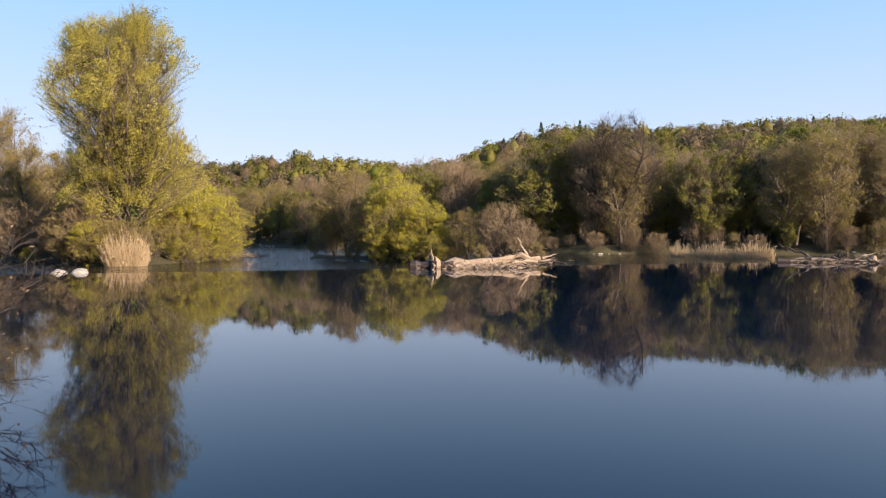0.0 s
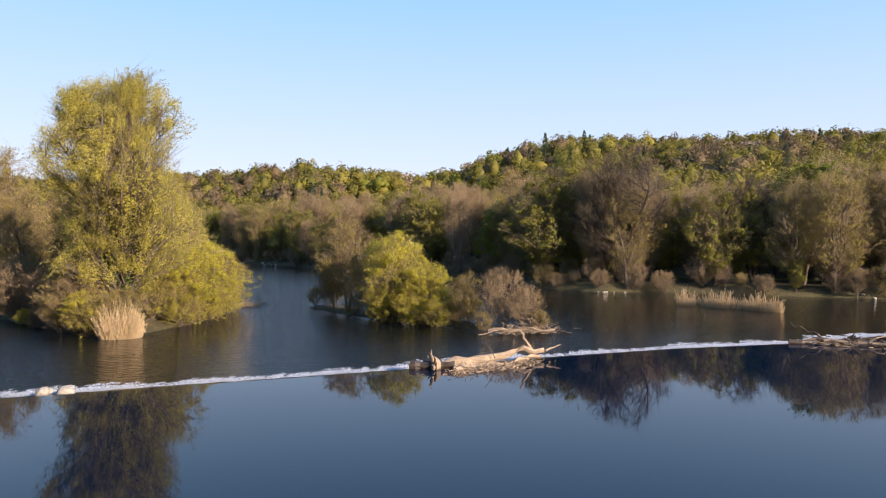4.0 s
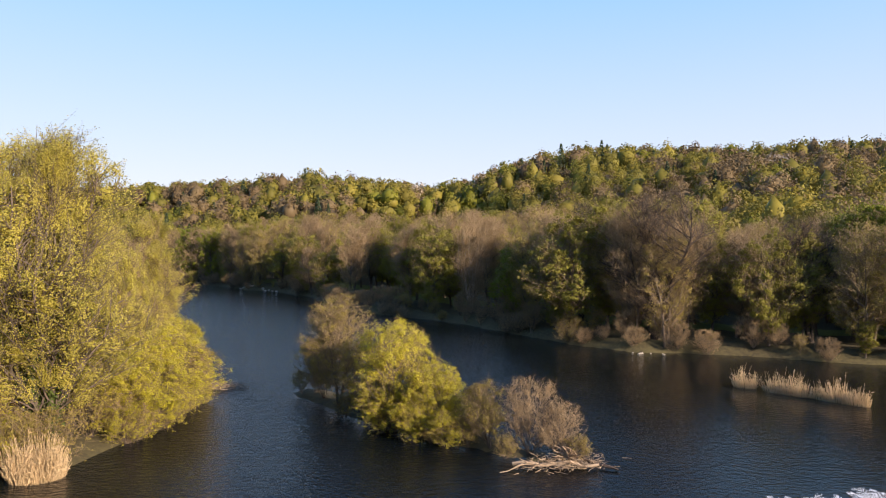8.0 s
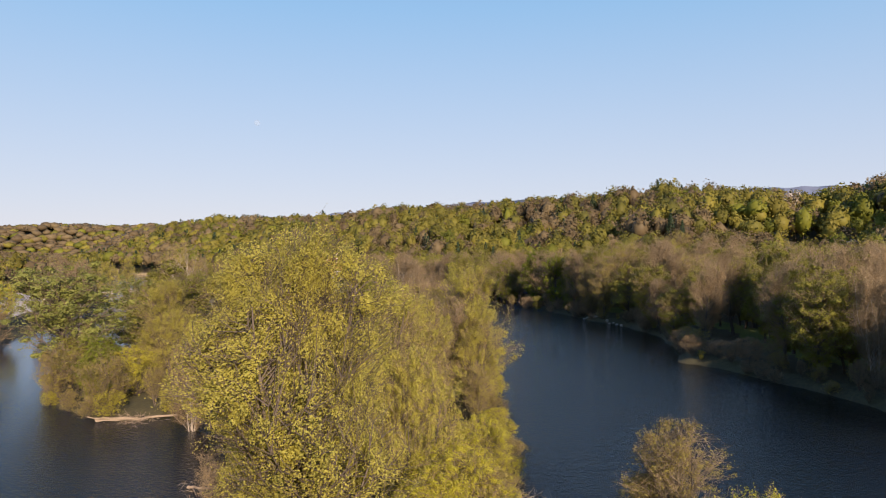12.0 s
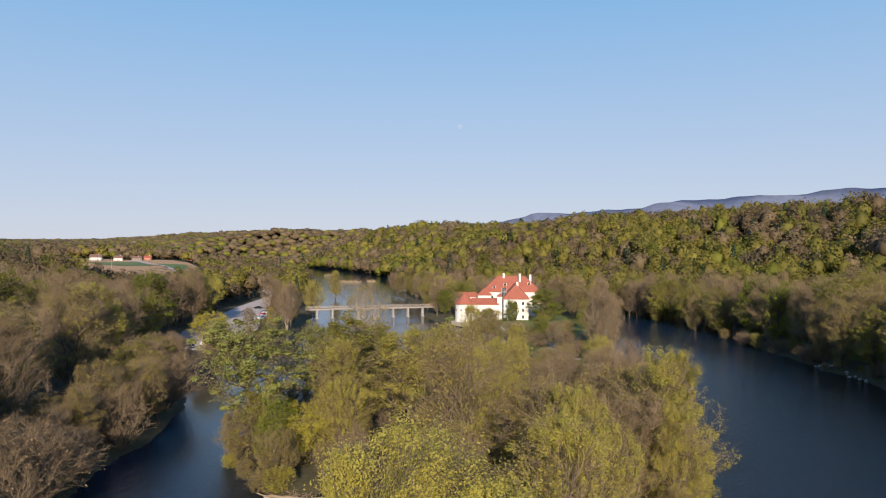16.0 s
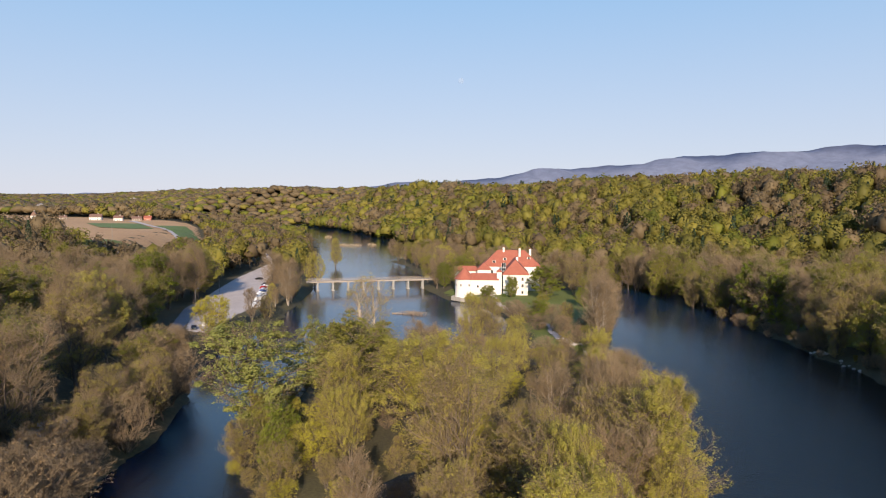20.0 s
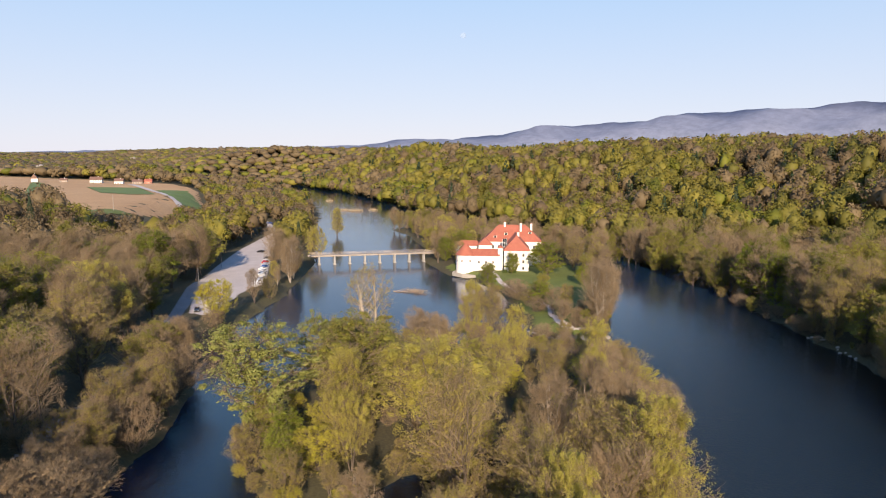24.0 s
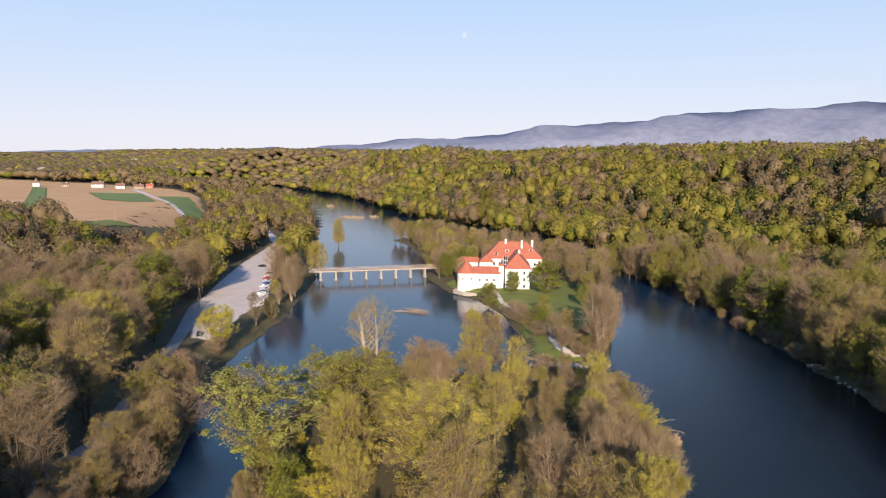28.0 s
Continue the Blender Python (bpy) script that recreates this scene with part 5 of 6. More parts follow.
# ---- dead and cut trees on the wooded island ----
kind("snag", "dead_tree", "bleached dead tree with a bare forked crown", "tree", "", seed=71, H=24, R=5.2, low=8, stems=3, limbs=44, twigs=260, sprays=900, leaves=2600, leaf=0.26, rise=1.1, lean=0.12, trunk=0.036,
     bark=M_BARK_PALE, twig=M_TWIG, crown=M_BUDGREEN, ivy=500)
plant("snag", -157, 171, 28, 30, 1.1)
plant("snag", -122.5, 140.5, 15, 130, 0.8, label="pale dead tree with bare limbs among the willows")
for x, y, h in ((-153.5, 175.5, 9.0), (-146, 176, 7.0)):
    st = thing("ivy_stump", Matrix.Translation((x, y, ground_z(x, y) - 0.2)), "tall cut stump wrapped in ivy", "stump", "ivy stumps")
    part("trunk", tube([(0, 0, 0), (0.1, 0, h * 0.5), (0.0, 0.1, h)], [0.75, 0.6, 0.55], 9), M_BARK, st)
    for s in (-1, 1):
        part("limb", tube([(0, 0, h - 1.0), (s * 0.5, 0, h - 0.1), (s * 0.7, 0, h + 0.7)], [0.4, 0.35, 0.3], 7), M_BARK, st)
    r2 = np.random.default_rng(int(-x))
    a, z = r2.random(2600) * 6.28, r2.random(2600) * (h - 0.6)
    off = np.stack([np.cos(a), np.sin(a), 0 * a], 1)
    part("ivy", mesh_of("ivy", *cards(r2, off * (0.75 + 0.5 * r2.random((2600, 1)) ** 2) + np.stack([0 * z, 0 * z, z], 1), np.full(2600, 0.3), off, 0.5, 0.8), None, M_IVY), None, st)


# ---- cars, lamps, houses ----
def profile_body(pts, half, tuck=0.86):
    """A car body from its side outline, drawn in at the top."""
    bm = bmesh.new()
    zmax = max(p[1] for p in pts)
    rings = []
    for y in (-half, -half * 0.92, half * 0.92, half):
        rings.append([bm.verts.new((x, y * (1 - (1 - tuck) * max(0, (z - 0.85) / (zmax - 0.85))), z if abs(y) < half else 0.06 + z * 0.97)) for x, z in pts])
    n = len(pts)
    for r, s in zip(rings, rings[1:]):
        for i in range(n):
            bm.faces.new((r[i], r[(i + 1) % n], s[(i + 1) % n], s[i]))
    bm.faces.new(rings[0])
    bm.faces.new(rings[-1][::-1])
    bmesh.ops.recalc_face_normals(bm, faces=bm.faces[:])
    return bm


CAR_SHELL = [(-2.15, 0.32), (-2.2, 0.72), (-2.05, 0.92), (-1.1, 1.0), (-0.45, 1.43), (0.9, 1.47), (1.75, 1.02), (2.15, 0.95), (2.2, 0.45), (2.1, 0.3)]
VAN_SHELL = [(-2.4, 0.32), (-2.45, 0.85), (-2.1, 1.15), (-1.5, 1.95), (2.3, 2.0), (2.42, 1.2), (2.42, 0.4), (2.3, 0.3)]
CARS = {}


def car(x, y, turn, coat, label, van=False):
    key = (coat.name, van)
    z = ground_z(x, y) + 0.1
    m = Matrix.Translation((x, y, z)) @ pose(0, 0, 0, 0, 0, turn)
    if key in CARS:
        return copy_thing(CARS[key], m)
    ob = thing("car", m, label, "car", "parked cars")
    part("body", profile_body(VAN_SHELL if van else CAR_SHELL, 0.9), coat, ob)
    glass = [(-1.42, 1.3), (-1.3, 1.8), (2.2, 1.85), (2.3, 1.3)] if van else [(-0.98, 1.04), (-0.42, 1.39), (0.86, 1.42), (1.6, 1.06)]
    half = 0.86
    bm = faces_of([(px, s * half * (0.94 if pz > 1.2 else 1.03), pz) for s in (-1, 1) for px, pz in glass], [(0, 1, 2, 3), (7, 6, 5, 4)])
    part("side_window", bm, M_GLASS, ob)
    a, b = glass[0], glass[1]
    part("windscreen", faces_of([(a[0] - 0.06, -0.74, a[1]), (a[0] - 0.06, 0.74, a[1]), (b[0] - 0.05, 0.66, b[1]), (b[0] - 0.05, -0.66, b[1])], [(0, 1, 2, 3)]), M_GLASS, ob)
    for wx in (-1.38, 1.36):
        for s in (-1, 1):
            bm = bmesh.new()
            bmesh.ops.create_cone(bm, cap_ends=True, segments=14, radius1=0.33, radius2=0.33, depth=0.22, matrix=Matrix.Translation((wx, s * 0.82, 0.33)) @ pose(0, 0, 0, 90))
            wh = part("wheel", bm, M_RUBBER, ob)
            bm = bmesh.new()
            bmesh.ops.create_cone(bm, cap_ends=True, segments=10, radius1=0.2, radius2=0.18, depth=0.24, matrix=Matrix.Translation((wx, s * 0.825, 0.33)) @ pose(0, 0, 0, 90))
            part("rim", bm, M_METAL, wh)
    for s in (-1, 1):
        part("headlight", box(-2.2, -2.08, s * 0.62 - 0.16, s * 0.62 + 0.16, 0.66, 0.82, 0.02), M_WHITE, ob)
        part("tail_light", box(2.1, 2.2, s * 0.66 - 0.12, s * 0.66 + 0.12, 0.7, 0.9, 0.02), M_REDCAR, ob)
    CARS[key] = ob
    return ob


for i, (coat, lab, van) in enumerate(((M_WHITE, "white hatchback parked on gravel", False), (M_WHITE, "white hatchback parked on gravel", False), (M_SILVER, "silver car parked on gravel", False), (M_WHITE, "white van parked on gravel", True),
                                      (M_BLACK, "black car parked on gravel", False), (M_SILVER, "silver car parked on gravel", False), (M_WHITE, "white hatchback parked on gravel", False), (M_BLUECAR, "blue car parked on gravel", False),
                                      (M_SILVER, "silver car parked on gravel", False), (M_REDCAR, "red car parked on gravel", False), (M_WHITE, "white hatchback parked on gravel", False), (M_BLACK, "black car parked on gravel", False))):
    f = i / 11
    car(-271.5 - 66 * f + 0.6 * math.sin(i * 4), 199.5 + 42.5 * f, 112 + 4 * math.sin(i * 3), coat, lab, van)
car(-362, 252, 35, M_BLACK, "black car driving out along the road")
car(-247.5, 166.5, 150, M_WHITE, "white hatchback parked on gravel")
car(-243.5, 160.5, 150, M_BLACK, "black car parked on gravel")
car(-438, 306, 35, M_WHITE, "white hatchback parked on gravel")
car(-446, 313, 35, M_SILVER, "silver car parked on gravel")
car(-505, 340, 35, M_BLUECAR, "blue car parked on gravel")
tent = thing("canopy", Matrix.Translation((-256, 174, ground_z(-256, 174) + 0.05)), "bright yellow canopy on four posts", "canopy")
part("cover", faces_of([(-2, -2, 2.4), (2, -2, 2.4), (2, 2, 2.4), (-2, 2, 2.4), (0, 0, 3.5)], [(0, 1, 4), (1, 2, 4), (2, 3, 4), (3, 0, 4)]), M_YELLOW, tent, "yellow cloth cover")
for sx in (-1, 1):
    for sy in (-1, 1):
        part("post", box(sx * 1.9 - 0.05, sx * 1.9 + 0.05, sy * 1.9 - 0.05, sy * 1.9 + 0.05, 0, 2.42), M_METAL, tent)
for x, y in ((-327, 211), (-286, 180.6), (-420, 292)):
    lamp = thing("street_lamp", Matrix.Translation((x, y, ground_z(x, y) - 0.1)), "slim grey street lamp beside the car park", "lamp", "street lamps")
    part("pole", tube([(0, 0, 0), (0, 0, 5), (0, 0, 8.6)], [0.12, 0.09, 0.06], 8), M_METAL, lamp)
    part("arm", tube([(0, 0, 8.5), (0.5, 0.3, 8.75), (1.2, 0.7, 8.8)], [0.05, 0.05, 0.05], 6), M_METAL, lamp)
    part("lamp_head", box(0.9, 1.7, 0.45, 0.85, 8.74, 8.9, 0.04), M_METAL, lamp)


def house(x, y, w_, d_, h, rise, turn, roof, label, wallmat=None, rows=1):
    z = ground_z(x, y) - 0.3
    ob = thing("house", Matrix.Translation((x, y, z)) @ pose(0, 0, 0, 0, 0, turn), label, "house", "distant houses")
    wl = part("wall", box(-w_ / 2, w_ / 2, -d_ / 2, d_ / 2, 0, h + 0.3), wallmat or M_PLASTER, ob)
    part("gable", faces_of([(s * w_ / 2, t * d_ / 2, h + 0.28) for s in (-1, 1) for t in (-1, 1)] + [(s * w_ / 2, 0, h + rise) for s in (-1, 1)], [(0, 1, 4), (2, 3, 5)]), wallmat or M_PLASTER, wl)
    rf = part("roof", hip_roof(-w_ / 2, w_ / 2, -d_ / 2, d_ / 2, h + 0.3, h + 0.3 + rise, 0.5, (False, False)), roof, ob)
    part("chimney", box(w_ * 0.15, w_ * 0.15 + 0.7, -0.4, 0.4, h + rise * 0.6, h + rise + 1.1), M_PLASTER, rf)
    for r in range(rows):
        for i in range(int(w_ / 3)):
            window(wl, Matrix.Translation((-w_ / 2 + 1.6 + i * 3, -d_ / 2, 1.2 + 2.9 * r)), 1.0, 1.3)
    part("door", box(-0.5, 0.5, -d_ / 2 - 0.05, -d_ / 2 + 0.02, 0.3, 2.35), M_PLANK, ob)
    return ob


house(-1080, 314, 9, 8, 5.5, 6.0, 160, M_TILE_DARK, "white house with a steep gable end")
house(-1029, 377, 15, 10, 5.0, 4.0, 60, M_TILE_DARK, "white farmhouse with a dark roof", rows=2)
house(-981, 390, 11, 8, 4.0, 3.6, 60, M_TILE_DARK, "low white house with a brown roof beyond the fields")
house(-955, 404, 12, 8, 3.2, 2.8, 70, M_TILE_DARK, "long low farm shed", M_PLANK)
house(-948, 416, 9, 8, 3.4, 3.0, 60, M_TILE, "small red-walled house with a red roof", M_BRICKRED)
house(-1066, 346, 9, 7, 3.0, 2.6, 70, M_TILE_DARK, "small timber farm shed", M_PLANK)
house(-1070, 540, 30, 13, 7.5, 6.5, 60, M_TILE, "large farmstead with a long red roof", rows=2)
house(-1230, 640, 22, 12, 5.5, 4.5, 75, M_TILE_DARK, "farm building with a dark roof")
house(-1290, 660, 16, 10, 5.5, 4.5, 60, M_TILE, "white house with a red roof")
house(-497, 298, 14, 9, 4.2, 2.2, 55, M_TILE_DARK, "low brick-red riverside house with a grey roof", M_BRICKRED)
house(-516, 308, 10, 8, 4.0, 2.4, 55, M_CONCRETE, "small white house behind the trees")
mast = thing("pole", Matrix.Translation((-515, 225, ground_z(-515, 225) - 0.2)), "pale slender mast beside the asphalt yard", "mast")
part("shaft", tube([(0, 0, 0), (0, 0, 6), (0, 0, 11)], [0.16, 0.12, 0.08], 8), M_CONCRETE, mast)
part("bracket", box(-0.6, 0.6, -0.05, 0.05, 10.2, 10.35), M_METAL, mast)
bm = bmesh.new()
bmesh.ops.create_uvsphere(bm, u_segments=24, v_segments=16, radius=17)
me = bpy.data.meshes.new("moon")
bm.to_mesh(me)
bm.free()
m_moon = surface("moon_dust", (0.55, 0.57, 0.6), (0.75, 0.77, 0.8), 0.08, 0.5, 1.0, 0.0, 0.5)
nt = m_moon.node_tree
ms, tp = nt.nodes.new("ShaderNodeMixShader"), nt.nodes.new("ShaderNodeBsdfTransparent")
ms.inputs[0].default_value = 0.07
nt.links.new(tp.outputs[0], ms.inputs[1])
nt.links.new(nt.nodes["Principled BSDF"].outputs[0], ms.inputs[2])
nt.links.new(ms.outputs[0], nt.nodes["Material Output"].inputs[0])
me.materials.append(m_moon)
moon = new("moon", me)
moon.location = (-2749, 2829, 694)
tagged(moon, "pale full moon in the daylight sky", "moon", kind="structure")

# ---- tree belts along the banks ----
def scatter(n, x0, x1, y0, y1, gap, seed, test):
    """Random places at least gap apart that pass a test."""
    rng = np.random.default_rng(seed)
    x, y = rng.uniform(x0, x1, n), rng.uniform(y0, y1, n)
    ok = test(x, y)
    x, y = x[ok], y[ok]
    kept = []
    for a, b in zip(x, y):
        if all((a - c) ** 2 + (b - d) ** 2 > gap * gap for c, d in kept[-400:]):
            kept.append((a, b))
    return kept


def is_left(x, y):
    return x < np.interp(y, MID[:, 1], MID[:, 0])


def pick(rng, table):
    keys, weights = zip(*table)
    return keys[rng.choice(len(keys), p=np.array(weights) / sum(weights))]


rng = np.random.default_rng(5)
for near_d, far_d, gap, seed in ((1.0, 34.0, 5.7, 71), (34.0, 66.0, 8.0, 73)):
    for x, y in scatter(4200, -230, 170, 100, 460, gap, seed, lambda x, y: (outside(x, y, RIVER) > near_d) & (outside(x, y, RIVER) < far_d) & ~is_left(x, y)):
        if x < -20 and rng.random() < 0.35:
            continue
        key = pick(rng, [("bare", 20), ("bare2", 17), ("budding", 19), ("olive", 20), ("olive2", 15), ("green", 7), ("birch", 4)])
        plant(key, x, y, rng.uniform(19, 27) * (0.85 if outside(np.array([x]), np.array([y]), RIVER)[0] < 4 else 1.0), None, rng.uniform(0.85, 1.15))
plant("oak", 36, 146, 27, 20, 1.0)
plant("oak", 26, 168, 26, 140, 0.95)
plant("oak", 62, 142, 22, 250, 0.9)
for x, y in scatter(32000, -150, 150, 100, 360, 3.5, 72, lambda x, y: (height(x, y) > -0.1) & (outside(x, y, RIVER) < 4.5) & ~is_left(x, y)):
    plant(pick(rng, [("shrub", 6), ("shrubg", 2), ("bare2", 2), ("olive", 1.5)]), x, y, rng.uniform(2.0, 6.5), None, rng.uniform(1.0, 1.4), z=max(0.0, ground_z(x, y)))

ROADS = [ROAD,
         [(-243, 157), (-234, 160), (-240, 168), (-262, 187), (-279, 208), (-330, 240), (-362, 258), (-412, 293), (-450, 318), (-530, 352), (-535, 345), (-448, 309), (-378, 246), (-333, 211), (-297, 184), (-287, 179)]]


def off_roads(x, y, gap=2.5):
    return (outside(x, y, ROADS[0]) > gap) & (outside(x, y, ROADS[1]) > gap) & (outside(x, y, FIELD_ZONE) > 6)


# unseen tall wood added on the sun side to shade the other bank
for x, y in scatter(3200, -260, -12, -90, 60, 9.6, 85, lambda x, y: (outside(x, y, RIVER) > 6) & is_left(x, y) & (y < 44 + 0.15 * (x + 8)) & off_roads(x, y, 3.0)):
    plant(pick(rng, [("bare", 3), ("bare2", 3), ("olive2", 4), ("budding", 3)]), x, y, rng.uniform(22, 28), None, rng.uniform(1.0, 1.25))
# wooded slope on the other bank
for x, y in scatter(3000, -330, -60, 0, 240, 9.8, 81, lambda x, y: (outside(x, y, RIVER) > 14) & (outside(x, y, RIVER) < 95) & is_left(x, y) & off_roads(x, y, 1.2) & (y > 44 + 0.15 * (x + 8))):
    plant(pick(rng, [("bare", 28), ("bare2", 28), ("budding", 8), ("olive", 10), ("olive2", 7), ("green", 5)]), x, y, rng.uniform(18, 27), None, rng.uniform(1.0, 1.3))
plant("willow2", -219, 119.5, 25, 20, 1.15, label="big round yellow-green tree above the wooded bank")
plant("blossom", -390, 134, 13, 20, 1.0)
for x, y in scatter(3500, -188, -70, 40, 180, 4.8, 82, lambda x, y: (outside(x, y, RIVER) > 0.2) & (outside(x, y, RIVER) < 9) & is_left(x, y) & off_roads(x, y, 0.4)):
    plant(pick(rng, [("shrub", 3), ("shrubg", 2), ("bare2", 5), ("bare", 4), ("olive", 2), ("budding", 1)]), x, y, rng.uniform(9, 15), None, rng.uniform(1.0, 1.35))
for x, y in scatter(700, -560, -240, 160, 420, 6.5, 83, lambda x, y: (outside(x, y, RIVER) > 1.0) & (outside(x, y, RIVER) < 10) & is_left(x, y) & off_roads(x, y, 3.0)):
    if rng.random() < 0.45:
        plant(pick(rng, [("birch", 5), ("shrubg", 3), ("willow", 2), ("bare2", 3)]), x, y, rng.uniform(8, 15), None, rng.uniform(0.8, 1.0))
plant("bush", -226, 159.5, 14, 30, 0.95, label="round yellow-green tree beside the car park")
plant("shrub", -219, 155, 6, 30, 1.4)
plant("birch", -279, 220, 21, 30, 1.1)
plant("birch", -286, 226, 20, 90, 1.1)
plant("willow", -296, 234, 13, 90, 0.7)
plant("willow2", -330, 268, 20, 10, 0.8)
plant("willow", -420, 345, 20, 10, 0.9, z=0.2)

# undergrowth on the wooded island
for x, y in scatter(900, -190, -25, 70, 230, 6.0, 91, lambda x, y: (outside(x, y, WILLOW_ISLAND) < -0.7)):
    plant(pick(rng, [("shrub", 2), ("shrubg", 5), ("bush", 3), ("budding", 2), ("olive", 2)]), x, y, rng.uniform(4, 10), None, rng.uniform(0.9, 1.2))
# low growth along the island's edge
for x, y in scatter(9000, -190, -25, 70, 230, 3.4, 92, lambda x, y: (outside(x, y, WILLOW_ISLAND) < 0.1) & (outside(x, y, WILLOW_ISLAND) > -1.8)):
    plant(pick(rng, [("shrub", 3), ("shrubg", 6), ("bush", 3)]), x, y, rng.uniform(2.2, 5), None, rng.uniform(1.0, 1.3))
# castle island
for key, x, y, h, wd in (("green", -205, 312, 16, 1.5), ("green", -262, 312, 17, 1.05), ("willow", -275, 318, 17, 0.85), ("budding", -254, 303, 13, 0.9), ("green", -213, 280, 11.5, 1.2), ("green", -219, 302, 10.5, 0.95),
                         ("birch", -137, 252, 24, 1.2), ("birch", -141, 260, 22, 1.3), ("bare2", -147, 268, 19, 1.1), ("green", -168, 258, 10, 1.2), ("bare2", -155, 250, 10, 1.2), ("bare", -144, 240, 9, 1.4),
                         ("shrub", -190, 271, 7, 1.7), ("shrub", -183, 265, 7, 1.7), ("shrubg", -176, 261, 6, 1.6), ("shrubg", -172, 266, 7, 1.5), ("olive", -179, 275, 9, 1.1), ("shrub", -163, 252, 6, 1.6), ("budding", -158, 262, 9, 1.3),
                         ("budding", -205, 332, 17, 1.1), ("bare", -198, 342, 21, 1.2), ("bare2", -215, 347, 21, 1.2), ("bare", -230, 352, 20, 1.2), ("bare2", -250, 350, 19, 1.1), ("bare", -270, 345, 18, 1.1), ("green", -178, 302, 9, 1.2),
                         ("olive", -188, 318, 12, 1.1), ("budding", -192, 330, 15, 1.1), ("bare", -182, 324, 16, 1.0), ("willow", -283, 325, 15, 0.9), ("green", -270, 308, 14, 1.0), ("bare2", -238, 340, 17, 1.0)):
    plant(key, x, y, h, None, wd)
for x, y in scatter(900, -425, -180, 300, 415, 7.5, 95, lambda x, y: (outside(x, y, CASTLE_ISLAND) < -2) & ((x < -285) | (y > 0.9 * (x + 200) + 372))):
    plant(pick(rng, [("bare", 5), ("bare2", 5), ("budding", 4), ("olive", 3), ("willow", 2)]), x, y, rng.uniform(12, 18), None, rng.uniform(0.9, 1.1))


# ---- far woods ----
def woods(label, seed, spots, crowns, size, material, cone=False, fine=False):
    """Many far trees in one mesh: a trunk and a domed crown of leaf clumps for each."""
    rng = np.random.default_rng(seed)
    P, K = np.array(spots), np.array(crowns)
    rep = np.repeat(np.arange(len(P)), K)
    n = len(rep)
    x, y, z, h, r = P[rep].T
    if cone:
        f = rng.random(n) ** 0.7
        rad = r * (1 - f) * (0.75 + 0.35 * rng.random(n)) + 0.2
        a = rng.random(n) * 6.28
        pos = np.stack([x + np.cos(a) * rad, y + np.sin(a) * rad, z + h * (0.12 + 0.9 * f)], 1)
        face = np.stack([np.cos(a), np.sin(a), 0 * a + 0.5], 1)
    elif fine:
        # a broad crown of leaf clumps with gaps between them
        boughs = 11
        c = unit(rng.normal(0, 1, (len(P), boughs, 3)) + UP * 0.45) * rng.uniform(0.42, 0.74, (len(P), boughs, 1))
        sz = rng.uniform(0.26, 0.44, (len(P), boughs))
        b = rng.integers(0, boughs, n)
        u = unit(rng.normal(0, 1, (n, 3)) + UP * 0.3)
        pos = c[rep, b] + u * (sz[rep, b] * (0.85 + 0.22 * rng.random(n)))[:, None]
        pos = pos * np.stack([r, r, 0.45 * h], 1) * 1.08 + np.stack([x, y, z + 0.56 * h], 1)
        face = u * 1.2
    else:
        # a lumpy dome with a few boughs standing out of it
        boughs = 5
        ang, up_, out_ = rng.random((len(P), boughs)) * 6.28, rng.uniform(-0.3, 0.7, (len(P), boughs)), rng.uniform(0.4, 0.7, (len(P), boughs))
        sz = rng.uniform(0.36, 0.52, (len(P), boughs))
        up_[:, 0], out_[:, 0], sz[:, 0] = 0.0, 0.0, 0.84
        b = np.where(rng.random(n) < 0.45, 0, rng.integers(1, boughs, n))
        a, e, o = ang[rep, b], up_[rep, b], out_[rep, b]
        u = unit(rng.normal(0, 1, (n, 3)) + UP * 0.75)
        s = sz[rep, b] * (0.9 + 0.14 * rng.random(n))
        pos = np.stack([x + (np.cos(a) * o + u[:, 0] * s) * r, y + (np.sin(a) * o + u[:, 1] * s) * r, z + h * (0.60 + 0.34 * e) + u[:, 2] * s * 0.46 * h], 1)
        face = u * 1.3
    grain = 1.15 * (900 / K[rep]) ** 0.5 if fine else np.clip(160 / K[rep], 1, 2.6) ** 0.6
    v, q = cards(rng, pos, size * (r + 3) * (0.7 + 0.5 * rng.random(n)) / 8 * grain, face, 0.4, 0.8)
    shade = rng.random(len(P))
    tris = None
    if fine:
        v, q, tris = v.reshape(-1, 4, 3)[:, 1:].reshape(-1, 3), None, np.arange(n * 3).reshape(-1, 3)
    tones_ = [np.repeat(shade[rep], 3 if fine else 4)]
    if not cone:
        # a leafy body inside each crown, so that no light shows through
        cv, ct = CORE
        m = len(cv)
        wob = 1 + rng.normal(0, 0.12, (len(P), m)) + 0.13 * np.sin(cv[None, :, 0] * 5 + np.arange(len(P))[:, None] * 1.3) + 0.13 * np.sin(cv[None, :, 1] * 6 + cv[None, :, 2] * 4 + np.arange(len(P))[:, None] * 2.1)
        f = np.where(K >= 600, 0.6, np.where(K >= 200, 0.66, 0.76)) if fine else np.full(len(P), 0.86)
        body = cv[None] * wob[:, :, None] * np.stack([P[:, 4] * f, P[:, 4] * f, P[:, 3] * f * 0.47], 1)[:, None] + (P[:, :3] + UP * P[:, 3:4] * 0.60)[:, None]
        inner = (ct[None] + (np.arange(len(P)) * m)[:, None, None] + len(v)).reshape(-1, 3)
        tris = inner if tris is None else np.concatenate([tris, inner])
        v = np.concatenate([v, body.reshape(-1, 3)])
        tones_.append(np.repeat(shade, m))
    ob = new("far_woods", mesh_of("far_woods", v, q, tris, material))
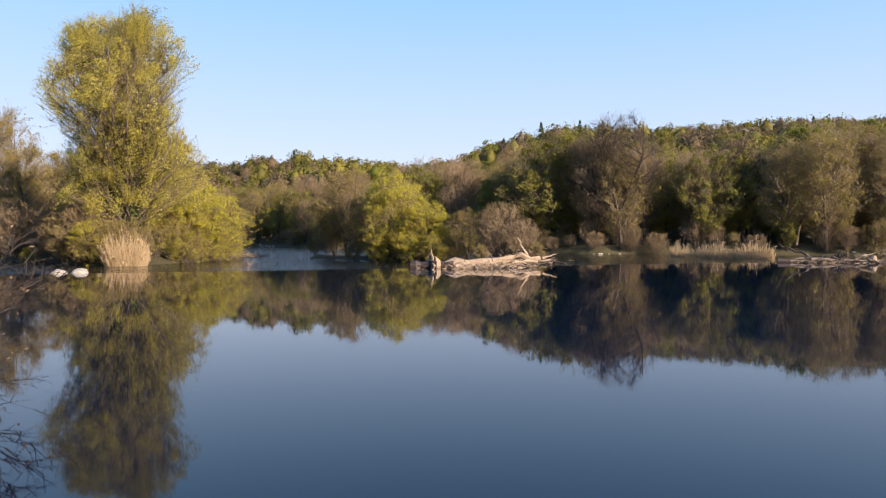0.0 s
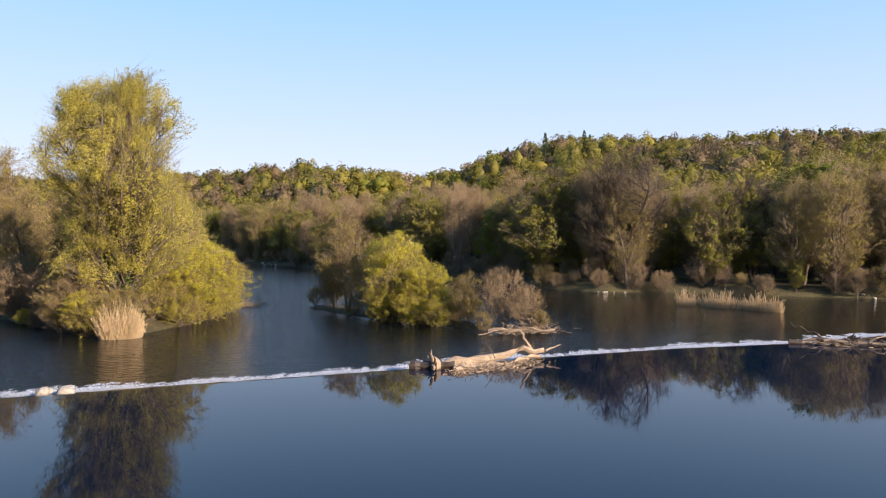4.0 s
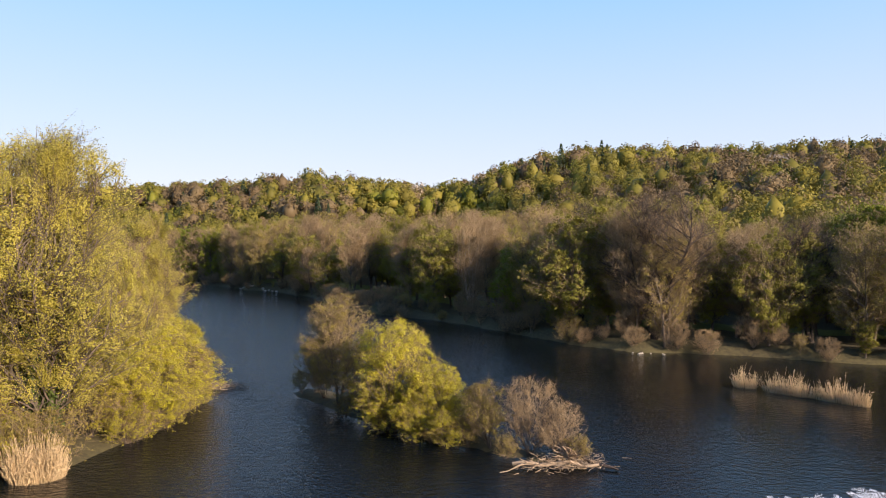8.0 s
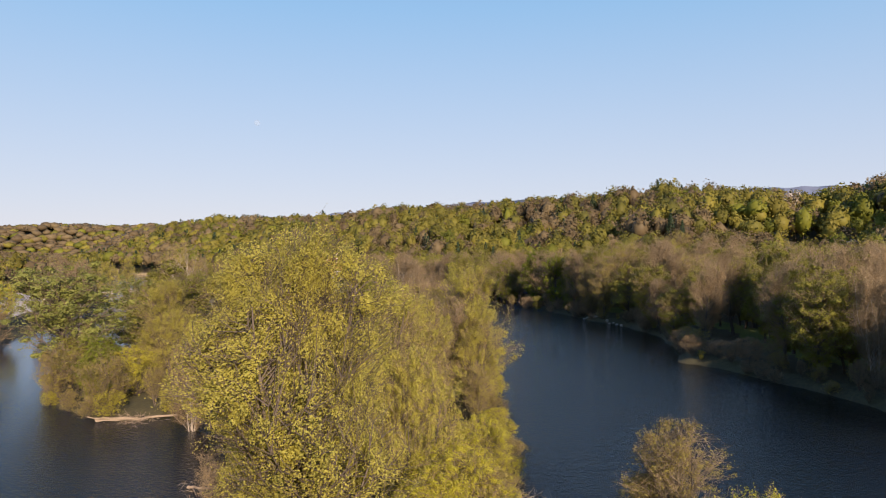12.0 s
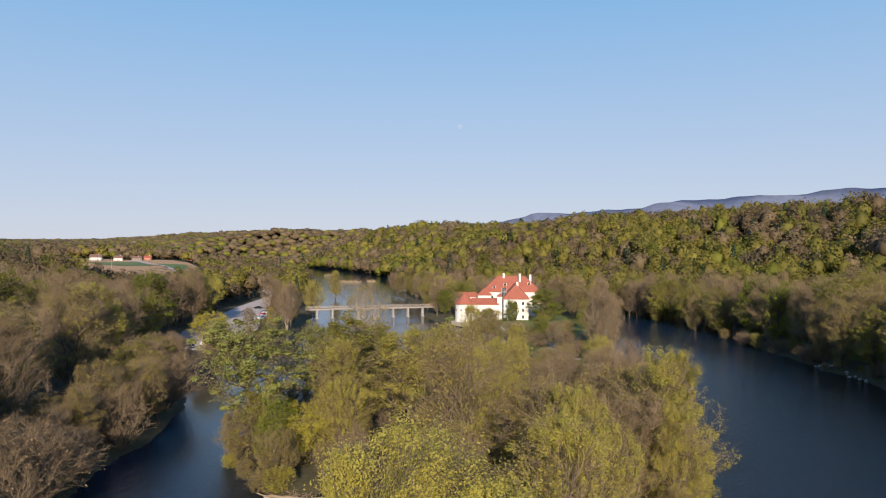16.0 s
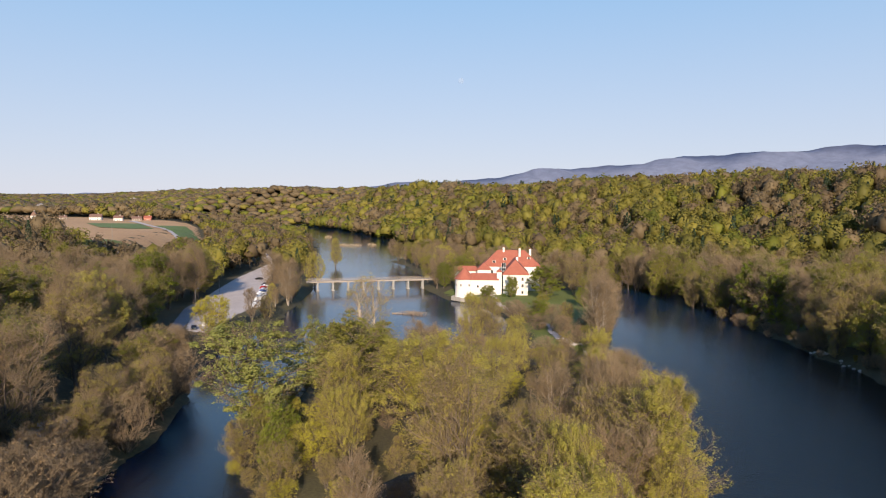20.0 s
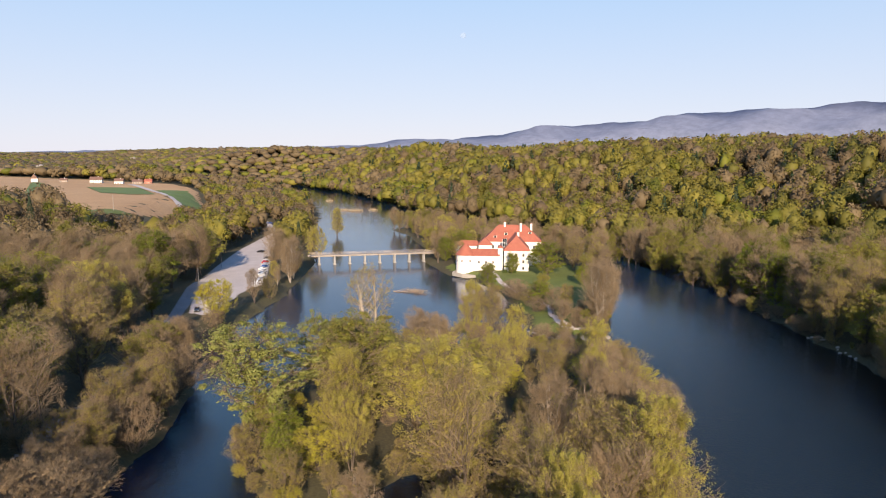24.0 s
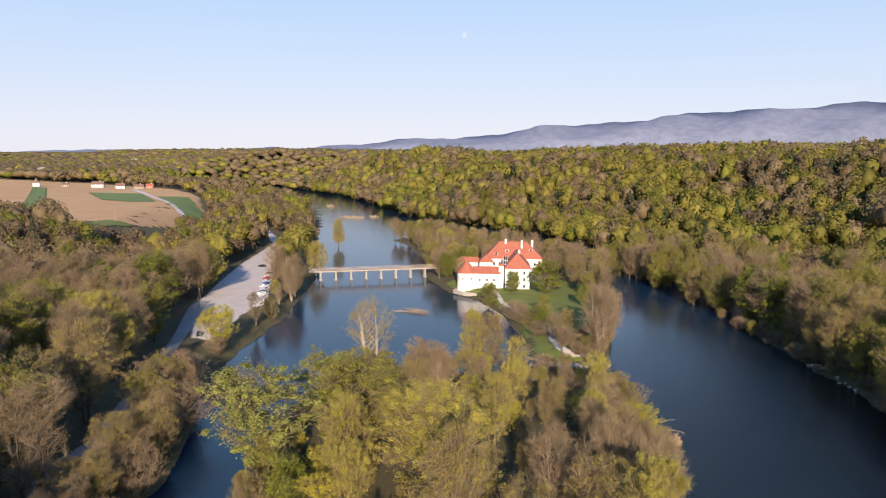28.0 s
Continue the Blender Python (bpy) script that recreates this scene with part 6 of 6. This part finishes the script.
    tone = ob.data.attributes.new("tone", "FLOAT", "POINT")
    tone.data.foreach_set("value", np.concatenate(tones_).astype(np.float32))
    tagged(ob, label, "woods", kind="stuff")
    near = np.hypot(P[:, 0], P[:, 1]) < 650
    if near.any():
        trunk = np.stack([P[:, :3] - UP * 0.4, P[:, :3] + UP * P[:, 3:4] * 0.75], 1)
        tv, tq = tubes(trunk[near], P[near, 3] * 0.012, P[near, 3] * 0.004, 4)
        part("trunkwork", mesh_of("trunkwork", tv, tq, None, M_BARK), None, ob)
    return ob


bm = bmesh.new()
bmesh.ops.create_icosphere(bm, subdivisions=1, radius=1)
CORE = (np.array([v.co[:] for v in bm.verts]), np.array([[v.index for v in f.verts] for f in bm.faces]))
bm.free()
rng = np.random.default_rng(17)
spots = []
LOT = [(-425, 165), (-405, 180), (-480, 255), (-520, 270), (-530, 195)]
for r0, r1, step, dens in ((60, 430, 9.2, 850), (430, 760, 10.0, 300), (760, 1300, 12.5, 110), (1300, 2200, 15.0, 9), (2200, 3900, 32.0, 6)):
    g = np.arange(-r1, r1, step)
    x, y = [a.ravel() for a in np.meshgrid(g, g[g > -100])]
    x, y = x + rng.uniform(-0.5, 0.5, len(x)) * step, y + rng.uniform(-0.5, 0.5, len(y)) * step
    r, az = np.hypot(x, y - 40), np.degrees(np.arctan2(-x, y - 40))
    ok = (r >= r0) & (r < r1) & (az > np.where(r > 700, 4, -38)) & (az < 84)
    x, y, r = x[ok], y[ok], r[ok]
    d, lf = outside(x, y, RIVER), is_left(x, y)
    ok = np.where(lf, ((d > 92) | (x < -330)) & (d > 6) & off_roads(x, y, 4) & (outside(x, y, LOT) > 0), d > np.where((x > -230) & (x < 170), 64, 40))
    ok &= outside(x, y, CASTLE_ISLAND) > 2
    for hx, hy in ((-1075, 545), (-1080, 314), (-1029, 377), (-970, 398)):
        ux, uy = -hx / np.hypot(hx, hy), -hy / np.hypot(hx, hy)
        t_ = np.clip((x - hx) * ux + (y - hy) * uy, -10, 110)
        ok &= np.hypot(x - hx - ux * t_, y - hy - uy * t_) > 26
    x, y, r, lf = x[ok], y[ok], r[ok], lf[ok]
    z = height(x, y)
    h = rng.uniform(13, 25, len(x)) * np.where(lf & (r < 1200), np.where(r < 520, 0.86, 0.68), 1.0)
    h = np.where(r > 1300, 13 + 0.3 * (h - 13), h)
    w_ = np.clip(step * rng.uniform(0.55, 0.88, len(x)) * np.where(r > 1300, 1.45, 1.0), 3.8, 30) * np.clip(h / 18, 0.75, 1.2)
    mixv = 0.5 + 0.35 * wobble(x, y, 60, 2.0) + rng.normal(0, 0.33, len(x))
    for i in range(len(x)):
        s = ("conifer" if rng.random() < (0.06 if not lf[i] else 0.03) else "brown" if mixv[i] < (0.38 if not lf[i] and r[i] < 1300 else 0.62) else "green" if mixv[i] > 1.0 else "yellow" if mixv[i] > 0.72 else "olive")
        if rng.random() < 0.0012:
            s = "blossom"
        spots.append((s, (x[i], y[i], z[i], h[i], w_[i] * (0.55 if s == "conifer" else 1)), dens))
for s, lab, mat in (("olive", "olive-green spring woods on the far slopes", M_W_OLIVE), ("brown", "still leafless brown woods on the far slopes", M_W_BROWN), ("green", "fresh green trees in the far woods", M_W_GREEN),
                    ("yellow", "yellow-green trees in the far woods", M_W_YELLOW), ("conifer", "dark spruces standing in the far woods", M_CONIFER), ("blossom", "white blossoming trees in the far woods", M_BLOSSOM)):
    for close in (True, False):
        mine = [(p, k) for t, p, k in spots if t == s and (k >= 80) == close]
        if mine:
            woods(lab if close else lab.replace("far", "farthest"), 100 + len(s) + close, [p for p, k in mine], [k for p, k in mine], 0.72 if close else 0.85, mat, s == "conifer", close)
